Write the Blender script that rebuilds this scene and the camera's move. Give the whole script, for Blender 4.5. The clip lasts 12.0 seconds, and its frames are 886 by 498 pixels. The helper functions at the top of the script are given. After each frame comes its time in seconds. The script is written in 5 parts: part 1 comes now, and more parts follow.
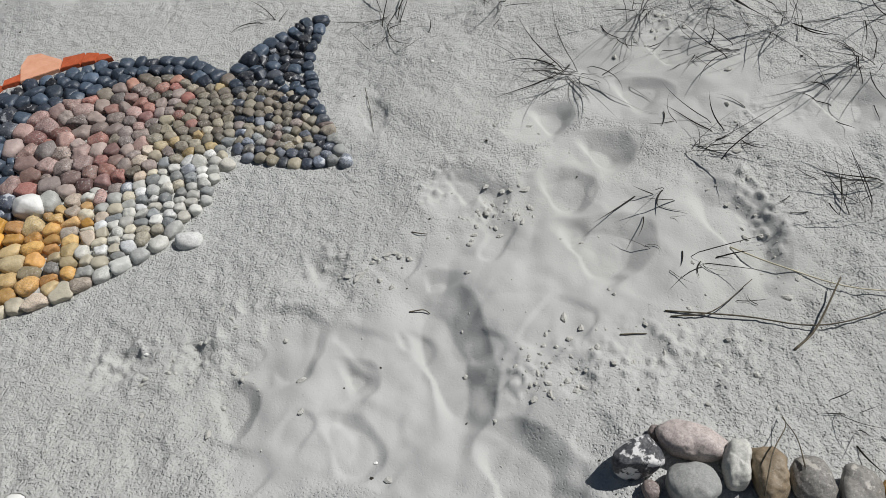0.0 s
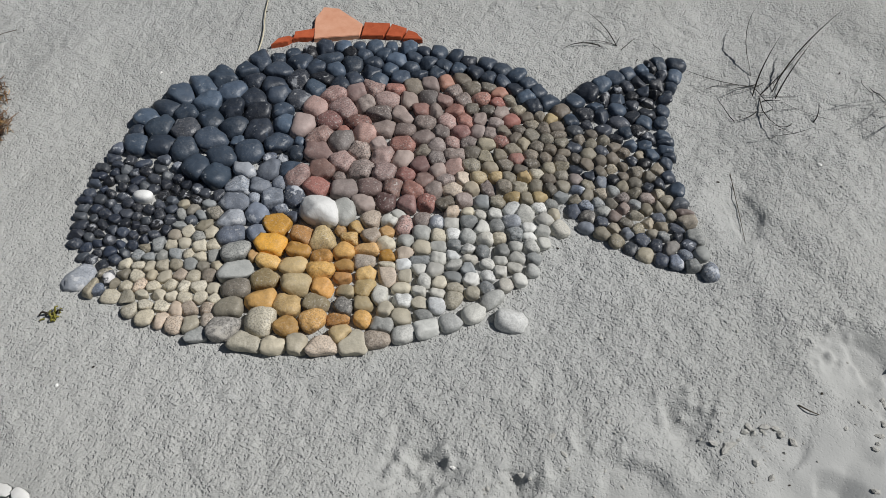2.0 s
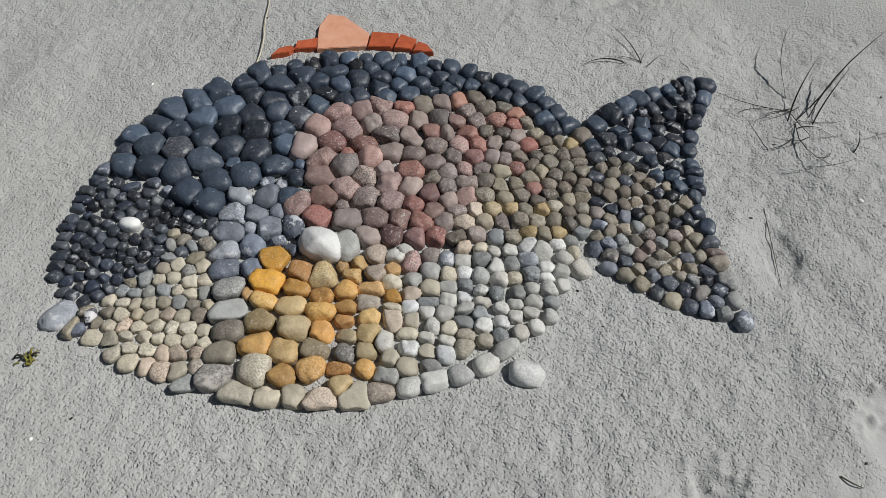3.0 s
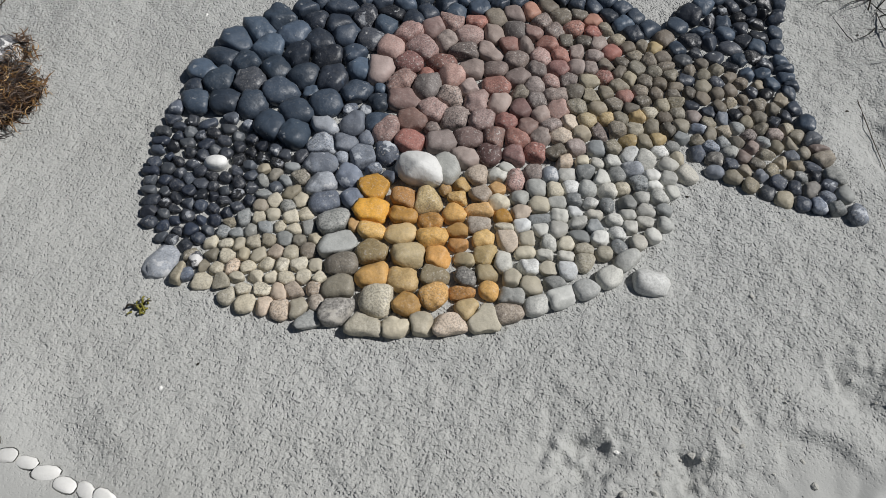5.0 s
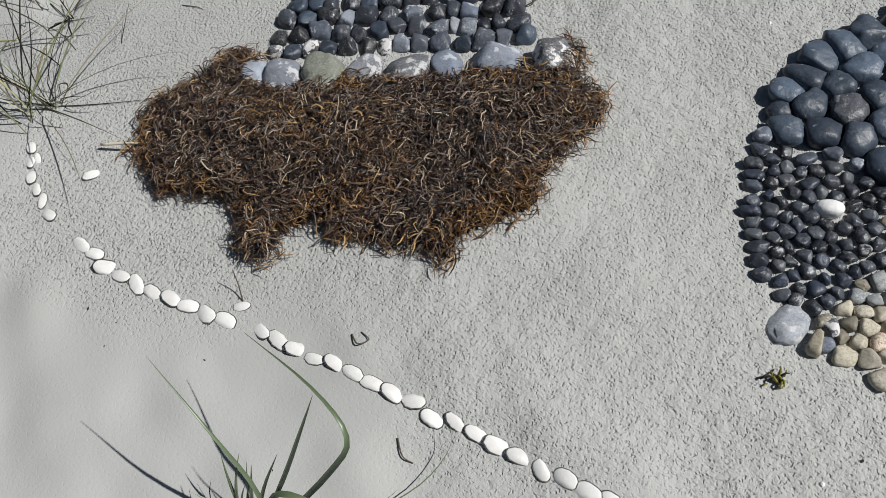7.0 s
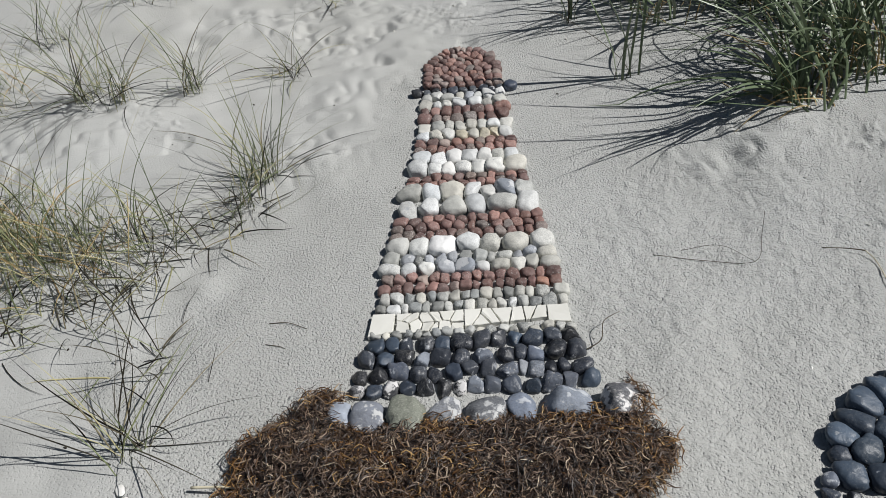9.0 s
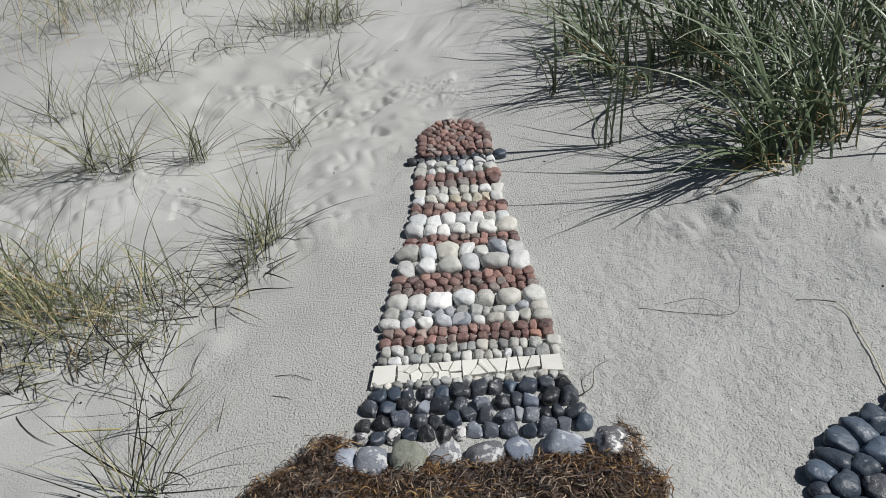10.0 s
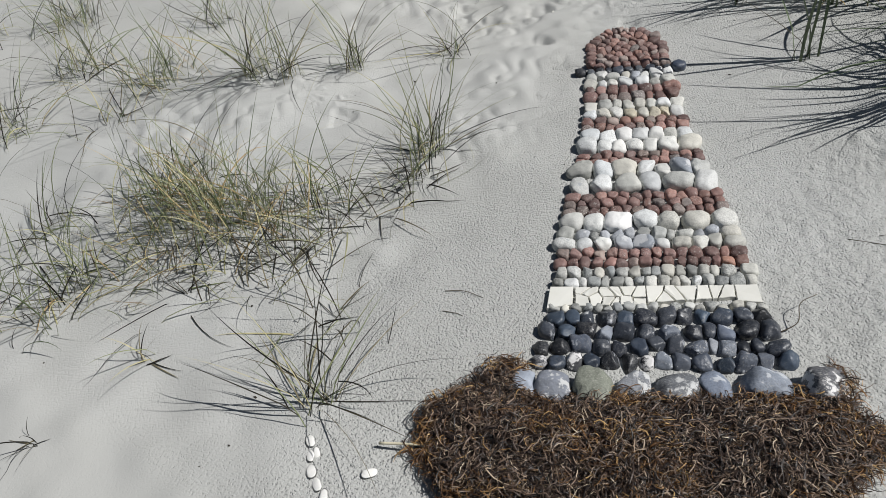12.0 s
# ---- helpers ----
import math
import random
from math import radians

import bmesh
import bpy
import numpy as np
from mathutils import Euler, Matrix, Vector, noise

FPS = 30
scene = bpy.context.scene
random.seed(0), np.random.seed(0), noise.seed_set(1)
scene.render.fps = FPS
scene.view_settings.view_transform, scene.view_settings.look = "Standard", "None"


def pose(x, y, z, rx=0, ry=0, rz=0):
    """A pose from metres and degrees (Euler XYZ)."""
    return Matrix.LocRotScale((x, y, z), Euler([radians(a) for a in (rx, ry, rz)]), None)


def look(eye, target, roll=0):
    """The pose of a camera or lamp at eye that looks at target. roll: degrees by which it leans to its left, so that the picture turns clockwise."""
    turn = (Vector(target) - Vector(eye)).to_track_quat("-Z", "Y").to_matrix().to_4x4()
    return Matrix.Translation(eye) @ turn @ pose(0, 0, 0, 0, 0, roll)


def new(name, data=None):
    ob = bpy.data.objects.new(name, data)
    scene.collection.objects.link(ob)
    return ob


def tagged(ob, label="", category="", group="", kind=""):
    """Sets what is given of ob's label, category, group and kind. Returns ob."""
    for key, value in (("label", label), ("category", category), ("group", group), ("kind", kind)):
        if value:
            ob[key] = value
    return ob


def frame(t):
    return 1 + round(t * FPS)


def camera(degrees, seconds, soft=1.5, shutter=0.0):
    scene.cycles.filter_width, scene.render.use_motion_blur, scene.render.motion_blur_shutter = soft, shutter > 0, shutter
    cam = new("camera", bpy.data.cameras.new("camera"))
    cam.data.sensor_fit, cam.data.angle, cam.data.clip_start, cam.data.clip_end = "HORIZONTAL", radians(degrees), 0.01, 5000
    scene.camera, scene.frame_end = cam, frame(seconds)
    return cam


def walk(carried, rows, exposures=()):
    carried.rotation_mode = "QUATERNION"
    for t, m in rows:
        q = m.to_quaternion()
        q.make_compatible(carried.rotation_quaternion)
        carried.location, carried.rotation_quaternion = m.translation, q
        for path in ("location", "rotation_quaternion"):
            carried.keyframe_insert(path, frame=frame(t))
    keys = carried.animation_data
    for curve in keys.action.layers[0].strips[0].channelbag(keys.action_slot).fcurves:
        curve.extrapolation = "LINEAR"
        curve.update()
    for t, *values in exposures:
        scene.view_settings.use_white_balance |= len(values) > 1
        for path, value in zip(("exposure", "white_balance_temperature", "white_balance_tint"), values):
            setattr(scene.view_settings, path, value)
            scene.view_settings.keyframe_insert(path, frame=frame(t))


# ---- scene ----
cam = camera(58.8, 12.0, soft=0.8)
PATH = [
    (0, (0.044, -0.014, 1.448), (-0.133, 1.293, -0.055), -11.0),
    (0.5, (-0.211, 0.104, 1.448), (-0.573, 1.365, -0.061), -12.3),
    (1, (-0.424, 0.291, 1.424), (-0.923, 1.505, -0.085), -10.7),
    (1.5, (-0.574, 0.379, 1.397), (-0.99, 1.569, -0.155), -4.0),
    (2, (-0.696, 0.427, 1.404), (-1.017, 1.629, -0.162), 0.3),
    (2.5, (-0.751, 0.55, 1.388), (-1.058, 1.744, -0.187), 1.4),
    (2.7, (-0.758, 0.597, 1.38), (-1.076, 1.779, -0.201), 1.3),
    (4.5, (-0.894, 0.597, 1.328), (-1.134, 1.686, -0.333), 0.5),
    (5, (-1.04, 0.534, 1.319), (-1.248, 1.581, -0.372), 0.1),
    (5.5, (-1.213, 0.522, 1.281), (-1.525, 1.482, -0.446), -5.1),
    (6, (-1.449, 0.559, 1.251), (-1.899, 1.429, -0.492), -10.0),
    (6.5, (-1.716, 0.542, 1.243), (-2.219, 1.367, -0.508), -12.0),
    (7, (-1.94, 0.53, 1.284), (-2.497, 1.378, -0.439), -12.7),
    (7.5, (-2.091, 0.643, 1.327), (-2.715, 1.574, -0.329), -13.8),
    (7.7, (-2.132, 0.657, 1.353), (-2.755, 1.646, -0.27), -12.5),
    (9.3, (-2.157, 0.457, 1.537), (-2.808, 1.861, 0.271), -6.4),
    (9.5, (-2.151, 0.423, 1.549), (-2.806, 1.847, 0.308), -6.3),
    (10, (-2.139, 0.373, 1.557), (-2.781, 1.86, 0.383), -6.0),
    (10.5, (-2.153, 0.367, 1.558), (-2.772, 1.874, 0.398), -5.4),
    (11, (-2.156, 0.391, 1.543), (-2.774, 1.881, 0.36), -6.1),
    (11.5, (-2.186, 0.41, 1.518), (-2.804, 1.865, 0.293), -6.5),
    (11.7, (-2.215, 0.417, 1.506), (-2.854, 1.832, 0.244), -7.4),
    (11.8, (-2.273, 0.402, 1.489), (-2.963, 1.774, 0.207), -7.9),
    (12, (-2.35, 0.382, 1.467), (-3.218, 1.641, 0.177), -10.4),
]
walk(cam, [(t, look(eye, target, roll)) for t, eye, target, roll in PATH],
     [(0, -0.06), (1, -0.22), (2.5, -0.24), (4.5, -0.25), (5.5, -0.14), (6.0, 0.06), (6.5, 0.06), (7.0, -0.03), (7.5, 0.0), (9.5, -0.03), (10.5, -0.01), (12, 0.0)])

# ---- daylight ----
SUN_TOWARDS = Vector((0.76, 0.30, 0.92)).normalized()
sun = new("sun", bpy.data.lights.new("sun", "SUN"))
sun.data.energy, sun.data.angle, sun.data.color = 4.25, radians(0.53), (1.0, 0.985, 0.968)
sun.matrix_world = look(SUN_TOWARDS * 20, (0, 0, 0))
world = bpy.data.worlds.new("sky")
scene.world = world
world.use_nodes = True
sky = world.node_tree.nodes.new("ShaderNodeTexSky")
sky.sky_type, sky.sun_disc = "NISHITA", False
sky.sun_elevation = math.asin(SUN_TOWARDS.z)
sky.sun_rotation = math.atan2(SUN_TOWARDS.x, SUN_TOWARDS.y)
world.node_tree.links.new(sky.outputs[0], world.node_tree.nodes["Background"].inputs[0])
world.node_tree.nodes["Background"].inputs[1].default_value = 0.024
scene.view_settings.exposure = 0.0


# ---- materials ----
def lin(r, g, b):
    """Linear colour of an sRGB triple."""
    return tuple((c / 255 / 12.92) if c < 11 else ((c / 255 + 0.055) / 1.055) ** 2.4 for c in (r, g, b)) + (1.0,)


class Nodes:
    def __init__(self, name, roughness=0.7, specular=0.4):
        self.mat = bpy.data.materials.new(name)
        self.mat.use_nodes = True
        self.tree = self.mat.node_tree
        self.shader = self.tree.nodes["Principled BSDF"]
        self.shader.inputs["Roughness"].default_value = roughness
        self.shader.inputs["Specular IOR Level"].default_value = specular

    def add(self, kind, **inputs):
        node = self.tree.nodes.new("ShaderNode" + kind)
        for key, value in inputs.items():
            self.put(node.inputs[key.replace("_", " ")], value)
        return node

    def put(self, socket, value):
        if isinstance(value, bpy.types.NodeSocket):
            self.tree.links.new(value, socket)
        else:
            socket.default_value = value

    def math(self, op, a, b=0.5):
        node = self.add("Math")
        node.operation = op
        self.put(node.inputs[0], a)
        self.put(node.inputs[1], b)
        return node.outputs[0]

    def ramp(self, fac, stops, constant=False):
        node = self.add("ValToRGB", Fac=fac)
        els = node.color_ramp.elements
        node.color_ramp.interpolation = "CONSTANT" if constant else "LINEAR"
        while len(els) < len(stops):
            els.new(0.5)
        for el, (p, c) in zip(els, stops):
            el.position, el.color = p, c
        return node.outputs[0]

    def mix(self, fac, a, b, blend="MIX"):
        node = self.tree.nodes.new("ShaderNodeMix")
        node.data_type, node.blend_type = "RGBA", blend
        self.put(node.inputs[0], fac)
        self.put(node.inputs[6], a)
        self.put(node.inputs[7], b)
        return node.outputs[2]

    def noise(self, vec, scale, detail=3.0, rough=0.55):
        node = self.add("TexNoise", Scale=scale, Detail=detail, Roughness=rough)
        self.tree.links.new(vec, node.inputs["Vector"])
        return node.outputs[0]

    def bump(self, height, strength, distance, base=None):
        node = self.add("Bump", Height=height, Strength=strength, Distance=distance)
        if base is not None:
            self.tree.links.new(base, node.inputs["Normal"])
        return node.outputs[0]

    def finish(self, colour, normal=None):
        self.put(self.shader.inputs["Base Color"], colour)
        if normal is not None:
            self.tree.links.new(normal, self.shader.inputs["Normal"])
        return self.mat


def grey(v):
    return (v, v, v, 1.0)


def spread(colours):
    """Ramp stops that hold the given sRGB colours in even bands."""
    n = len(colours)
    return [(i / n, lin(*c)) for i, c in enumerate(colours)]


def stone_material(name, colours, speck=(0, 0, 0), speck_amount=0.0, speck_scale=260.0, mottle=0.35, patches=None, patch_level=0.62, rough=0.62, pits=0.25, dust=0.34, gain=1.16, sat=0.78, chips=0.0, vary=0.66):
    """Beach stone: one of the colours for each piece, mottled, speckled like granite and dulled by salt and sand."""
    m = Nodes(name, rough, 0.45)
    info = m.add("ObjectInfo")
    geo = m.add("NewGeometry")
    shift = m.add("VectorMath")
    shift.operation = "MULTIPLY_ADD"
    cell = m.add("CombineXYZ", X=info.outputs["Random"], Y=info.outputs["Random"], Z=info.outputs["Random"])
    m.put(shift.inputs[0], cell.outputs[0])
    m.put(shift.inputs[1], (37.0, 17.0, 53.0))
    m.put(shift.inputs[2], geo.outputs["Position"])
    p = shift.outputs[0]
    rnd = info.outputs["Random"]
    colour = m.ramp(rnd, spread(colours), True)
    second = m.math("FRACT", m.math("MULTIPLY", rnd, 91.7))
    colour = m.mix(0.45, colour, m.ramp(second, spread(colours[1:] + colours[:1]), True))
    third = m.math("FRACT", m.math("MULTIPLY", rnd, 517.3))
    value = m.math("ADD", m.math("MULTIPLY", third, vary), 1.0 - vary / 2)
    big = m.math("ADD", m.math("MULTIPLY", m.noise(p, 38.0, 4.0, 0.6), mottle * 2), 1.0 - mottle)
    tone = m.math("MULTIPLY", m.math("MULTIPLY", value, big), gain)
    both = m.add("CombineColor", Red=tone, Green=tone, Blue=tone)
    colour = m.mix(1.0, colour, both.outputs[0], "MULTIPLY")
    if speck_amount:
        grain = m.ramp(m.noise(p, speck_scale, 2.0, 0.7), [(0.46, grey(0)), (0.60, grey(1))])
        much = m.math("MULTIPLY", m.math("FRACT", m.math("MULTIPLY", rnd, 233.1)), min(1.0, speck_amount * 2.6))
        colour = m.mix(m.math("MULTIPLY", grain, much), colour, lin(*speck))
        crystal = m.ramp(m.noise(p, speck_scale * 0.7, 2.0, 0.6), [(0.60, grey(0)), (0.66, grey(1))])
        colour = m.mix(m.math("MULTIPLY", crystal, m.math("MULTIPLY", much, 0.7)), colour, lin(214, 208, 198))
    if patches:
        blot = m.ramp(m.noise(p, 26.0, 5.0, 0.62), [(patch_level, grey(0)), (patch_level + 0.04, grey(1))])
        colour = m.mix(m.math("MULTIPLY", blot, 0.85), colour, lin(*patches))
    if chips:
        scar = m.ramp(m.noise(p, 52.0, 3.0, 0.6), [(0.665, grey(0)), (0.69, grey(1))])
        colour = m.mix(m.math("MULTIPLY", scar, chips), colour, lin(196, 197, 196))
    chalk = m.ramp(m.noise(p, 95.0, 5.0, 0.7), [(0.55, grey(0)), (0.80, grey(1))])
    colour = m.mix(m.math("MULTIPLY", chalk, dust), colour, lin(178, 176, 170))
    calm = m.add("HueSaturation", Saturation=sat, Color=colour)
    colour = calm.outputs[0]
    m.put(m.shader.inputs["Roughness"], m.math("ADD", m.math("MULTIPLY", m.noise(p, 60.0), 0.3), rough - 0.15))
    n = m.bump(m.noise(p, 44.0, 2.0, 0.45), 0.40, 0.007)
    n = m.bump(m.noise(p, 150.0, 4.0, 0.6), 0.22, 0.004, n)
    n = m.bump(m.noise(p, 420.0, 3.0, 0.6), pits * 0.5, 0.0015, n)
    return m.finish(colour, n)


NAVY = stone_material("navy flint", [(36, 42, 51), (45, 54, 64), (56, 66, 78), (30, 34, 41), (42, 50, 60)], (120, 130, 142), 0.05, mottle=0.40, patches=(72, 84, 100), patch_level=0.62, rough=0.46, dust=0.12, gain=2.1, sat=1.0, chips=0.35)
FLINT = stone_material("black flint", [(22, 24, 29), (32, 36, 44), (46, 52, 62), (62, 67, 76), (27, 29, 33)], (130, 130, 132), 0.10, mottle=0.6, patches=(158, 162, 168), patch_level=0.60, rough=0.40, pits=0.45, dust=0.16, gain=1.6, sat=0.85, chips=0.95)
HEAD = stone_material("small dark pebble", [(28, 32, 40), (40, 45, 53), (34, 42, 56), (60, 64, 68), (26, 28, 33)], (130, 130, 128), 0.10, mottle=0.45, rough=0.45, dust=0.16, gain=2.1, sat=0.9, chips=0.5)
SLATE = stone_material("blue grey flint", [(82, 98, 124), (112, 128, 152), (64, 76, 96), (136, 147, 162), (78, 92, 116)], (50, 56, 66), 0.25, mottle=0.55, patches=(190, 197, 206), patch_level=0.60, sat=0.6, gain=1.0, chips=0.5)
PALE_BLUE = stone_material("pale blue grey flint", [(150, 160, 174), (162, 168, 176), (140, 152, 168)], (100, 108, 120), 0.2, mottle=0.35, patches=(206, 208, 210), patch_level=0.56, gain=1.0, sat=0.55, vary=0.30)
PINK = stone_material("pink granite", [(164, 122, 110), (148, 108, 100), (172, 134, 122), (142, 112, 105), (156, 116, 101), (148, 126, 119), (164, 114, 95)], (98, 80, 78), 0.34, mottle=0.36, gain=1.0, sat=0.72, vary=0.8)
RED = stone_material("red granite", [(150, 86, 70), (138, 84, 76), (170, 108, 86), (132, 92, 86), (156, 78, 58)], (84, 58, 54), 0.32, mottle=0.36, gain=1.06, sat=0.74, vary=0.8)
MAUVE = stone_material("grey brown granite", [(146, 128, 121), (134, 121, 115), (152, 133, 122), (124, 115, 111), (140, 119, 109)], (84, 77, 75), 0.34, mottle=0.36, gain=1.1, sat=0.8, vary=0.75)
OLIVE = stone_material("olive grey pebble", [(146, 137, 114), (134, 127, 110), (156, 145, 118), (124, 118, 105), (144, 131, 113)], (82, 80, 72), 0.28, mottle=0.36, gain=1.1)
UMBER = stone_material("dark olive pebble", [(122, 112, 96), (110, 102, 90), (132, 119, 100), (114, 103, 90)], (64, 62, 57), 0.28, mottle=0.38, gain=1.05)
OCHRE = stone_material("ochre pebble", [(176, 154, 108), (164, 147, 110), (154, 141, 112), (184, 160, 116)], (120, 104, 76), 0.22, mottle=0.28, gain=1.1, sat=0.95)
TAN = stone_material("tan granite", [(180, 161, 138), (170, 153, 133), (186, 164, 138), (162, 150, 134)], (112, 98, 86), 0.30, mottle=0.28, vary=0.4, gain=1.3)
ORANGE = stone_material("orange sandstone", [(186, 140, 70), (196, 160, 96), (172, 126, 70), (194, 166, 116), (192, 142, 52), (188, 142, 92)], (122, 90, 54), 0.24, mottle=0.42, gain=1.14, sat=0.98, vary=0.6)
CREAM = stone_material("cream pebble", [(190, 180, 154), (182, 171, 144), (172, 164, 142), (194, 186, 164), (162, 155, 134)], (120, 112, 94), 0.24, mottle=0.30, gain=1.15, vary=0.44)
PALE = stone_material("white limestone pebble", [(206, 204, 192), (196, 196, 187), (188, 190, 186), (202, 197, 182), (180, 181, 174)], (140, 140, 136), 0.22, mottle=0.26, gain=0.93, vary=0.4)
CHALK = stone_material("chalk white stone", [(222, 223, 219), (212, 214, 213), (202, 207, 209), (216, 215, 206)], (150, 150, 146), 0.20, mottle=0.28, patches=(160, 164, 168), patch_level=0.64, gain=0.98, vary=0.4)
BONE = stone_material("bright white stone", [(234, 233, 227), (230, 230, 226), (228, 228, 226)], (190, 190, 188), 0.08, mottle=0.10, patches=(172, 176, 180), patch_level=0.72, gain=0.97, vary=0.30)
GREY = stone_material("grey pebble", [(152, 155, 152), (140, 145, 146), (162, 162, 154), (132, 137, 138)], (92, 94, 94), 0.28, mottle=0.3, gain=1.05)
BRICK = stone_material("brick red pebble", [(150, 100, 86), (128, 86, 78), (164, 110, 90), (120, 92, 86), (138, 98, 88), (108, 76, 70)], (88, 68, 64), 0.25, mottle=0.3, gain=1.0, sat=0.72, vary=0.8)
RUST = stone_material("rust pebble", [(166, 104, 78), (150, 94, 74), (174, 120, 90)], (96, 68, 56), 0.2, mottle=0.28, gain=1.05)
MAGPIE = stone_material("black and white flint", [(70, 72, 78), (62, 64, 70)], (150, 150, 152), 0.3, mottle=0.6, patches=(228, 226, 224), patch_level=0.50, pits=0.5, gain=1.0)
GREENSTONE = stone_material("greenish grey boulder", [(128, 132, 116), (118, 122, 110)], (80, 84, 74), 0.3, mottle=0.5, pits=0.5)
COARSE = stone_material("coarse speckled granite", [(140, 136, 128), (130, 126, 120)], (70, 68, 66), 0.5, speck_scale=180.0, mottle=0.3, patches=(186, 180, 168), patch_level=0.6)
MARBLED = stone_material("veined grey flint", [(112, 121, 138), (128, 133, 143), (120, 124, 130)], (66, 70, 78), 0.3, mottle=0.7, patches=(204, 205, 204), patch_level=0.55, pits=0.7, sat=0.7, chips=0.5, gain=1.05)
BROWN = stone_material("brown sandstone", [(122, 106, 76), (116, 98, 70)], (86, 76, 56), 0.3, mottle=0.4)
ROSE = stone_material("pinkish grey granite", [(166, 146, 136), (158, 140, 132)], (120, 104, 98), 0.3, mottle=0.3, sat=0.6)


def sand_material():
    m = Nodes("dry beach sand", 0.95, 0.12)
    geo = m.add("NewGeometry")
    p = geo.outputs["Position"]
    rough = m.add("Attribute")
    rough.attribute_name = "pitted"
    pit = rough.outputs["Fac"]
    base = m.ramp(m.noise(p, 1.6, 5.0, 0.6), [(0.30, lin(173, 174, 171)), (0.70, lin(188, 189, 187))])
    warm = m.ramp(m.noise(p, 0.55, 3.0, 0.5), [(0.35, grey(0)), (0.7, grey(1))])
    base = m.mix(m.math("MULTIPLY", warm, 0.22), base, lin(192, 189, 179))
    grain = m.ramp(m.noise(p, 900.0, 2.0, 0.8), [(0.30, grey(0.90)), (0.72, grey(1.07))])
    base = m.mix(1.0, base, grain, "MULTIPLY")
    fleck = m.ramp(m.noise(p, 420.0, 1.0, 0.5), [(0.70, grey(0)), (0.76, grey(1))])
    base = m.mix(m.math("MULTIPLY", fleck, 0.10), base, lin(118, 112, 104))
    lumps = m.noise(p, 145.0, 2.0, 0.55)
    warp = m.add("VectorMath")
    warp.operation = "MULTIPLY_ADD"
    wob = m.add("TexNoise", Scale=90.0, Detail=2.0)
    m.tree.links.new(p, wob.inputs["Vector"])
    m.put(warp.inputs[0], wob.outputs[1])
    m.put(warp.inputs[1], (0.012, 0.012, 0.012))
    m.put(warp.inputs[2], p)
    cells = m.add("TexVoronoi", Scale=138.0)
    m.tree.links.new(warp.outputs[0], cells.inputs["Vector"])
    holes = m.ramp(cells.outputs["Distance"], [(0.08, grey(0)), (0.42, grey(1))])
    rain = m.math("ADD", m.math("MULTIPLY", lumps, 1.1), m.math("MULTIPLY", holes, 0.62))
    rain = m.math("MULTIPLY", rain, m.math("ADD", m.math("MULTIPLY", pit, 0.92), 0.08))
    n = m.bump(rain, 1.0, 0.0048)
    n = m.bump(m.noise(p, 600.0, 2.0, 0.6), 0.15, 0.0014, n)
    return m.finish(base, n)


SAND = sand_material()


def island_material(name, stops, rough=0.6, specular=0.3, scale=60.0, variation=0.5):
    """Fibres and blades: a colour for each loose piece, streaked along it."""
    m = Nodes(name, rough, specular)
    geo = m.add("NewGeometry")
    colour = m.ramp(geo.outputs["Random Per Island"], stops)
    v = m.math("ADD", m.math("MULTIPLY", m.noise(geo.outputs["Position"], scale, 3.0), variation), 1.0 - variation / 2)
    both = m.add("CombineColor", Red=v, Green=v, Blue=v)
    colour = m.mix(1.0, colour, both.outputs[0], "MULTIPLY")
    return m.finish(colour)


SEAWEED = island_material("dried eelgrass", [(0.0, lin(16, 13, 12)), (0.34, lin(44, 35, 31)), (0.62, lin(82, 67, 57)), (0.86, lin(120, 101, 86)), (0.97, lin(160, 141, 120)), (1.0, lin(196, 182, 158))], 0.45, 0.45)
SEAWEED_RUSTY = island_material("rusty dried eelgrass", [(0.0, lin(46, 31, 21)), (0.4, lin(88, 62, 38)), (0.75, lin(128, 94, 56)), (1.0, lin(190, 158, 108))], 0.5, 0.35)
GRASS = island_material("green marram blades", [(0.0, lin(44, 57, 40)), (0.4, lin(74, 89, 64)), (0.72, lin(112, 126, 96)), (0.9, lin(156, 164, 126)), (1.0, lin(190, 185, 136))], 0.38, 0.5)
GRASS_THIN = island_material("thin marram blades", [(0.0, lin(74, 85, 58)), (0.45, lin(112, 121, 86)), (0.75, lin(146, 147, 108)), (1.0, lin(190, 181, 138))], 0.5, 0.35)
GRASS_DEAD = island_material("weathered dead stalks", [(0.0, lin(26, 25, 21)), (0.5, lin(48, 45, 37)), (0.8, lin(84, 78, 62)), (1.0, lin(140, 132, 106))], 0.75, 0.2)
SPRIG = island_material("dark dry sprigs", [(0.0, lin(20, 19, 16)), (0.7, lin(40, 37, 31)), (0.9, lin(74, 68, 54)), (1.0, lin(120, 112, 90))], 0.75, 0.2)
GRASS_DRY = island_material("straw coloured dry blades", [(0.0, lin(96, 78, 52)), (0.5, lin(150, 128, 88)), (1.0, lin(200, 182, 138))], 0.7, 0.25)


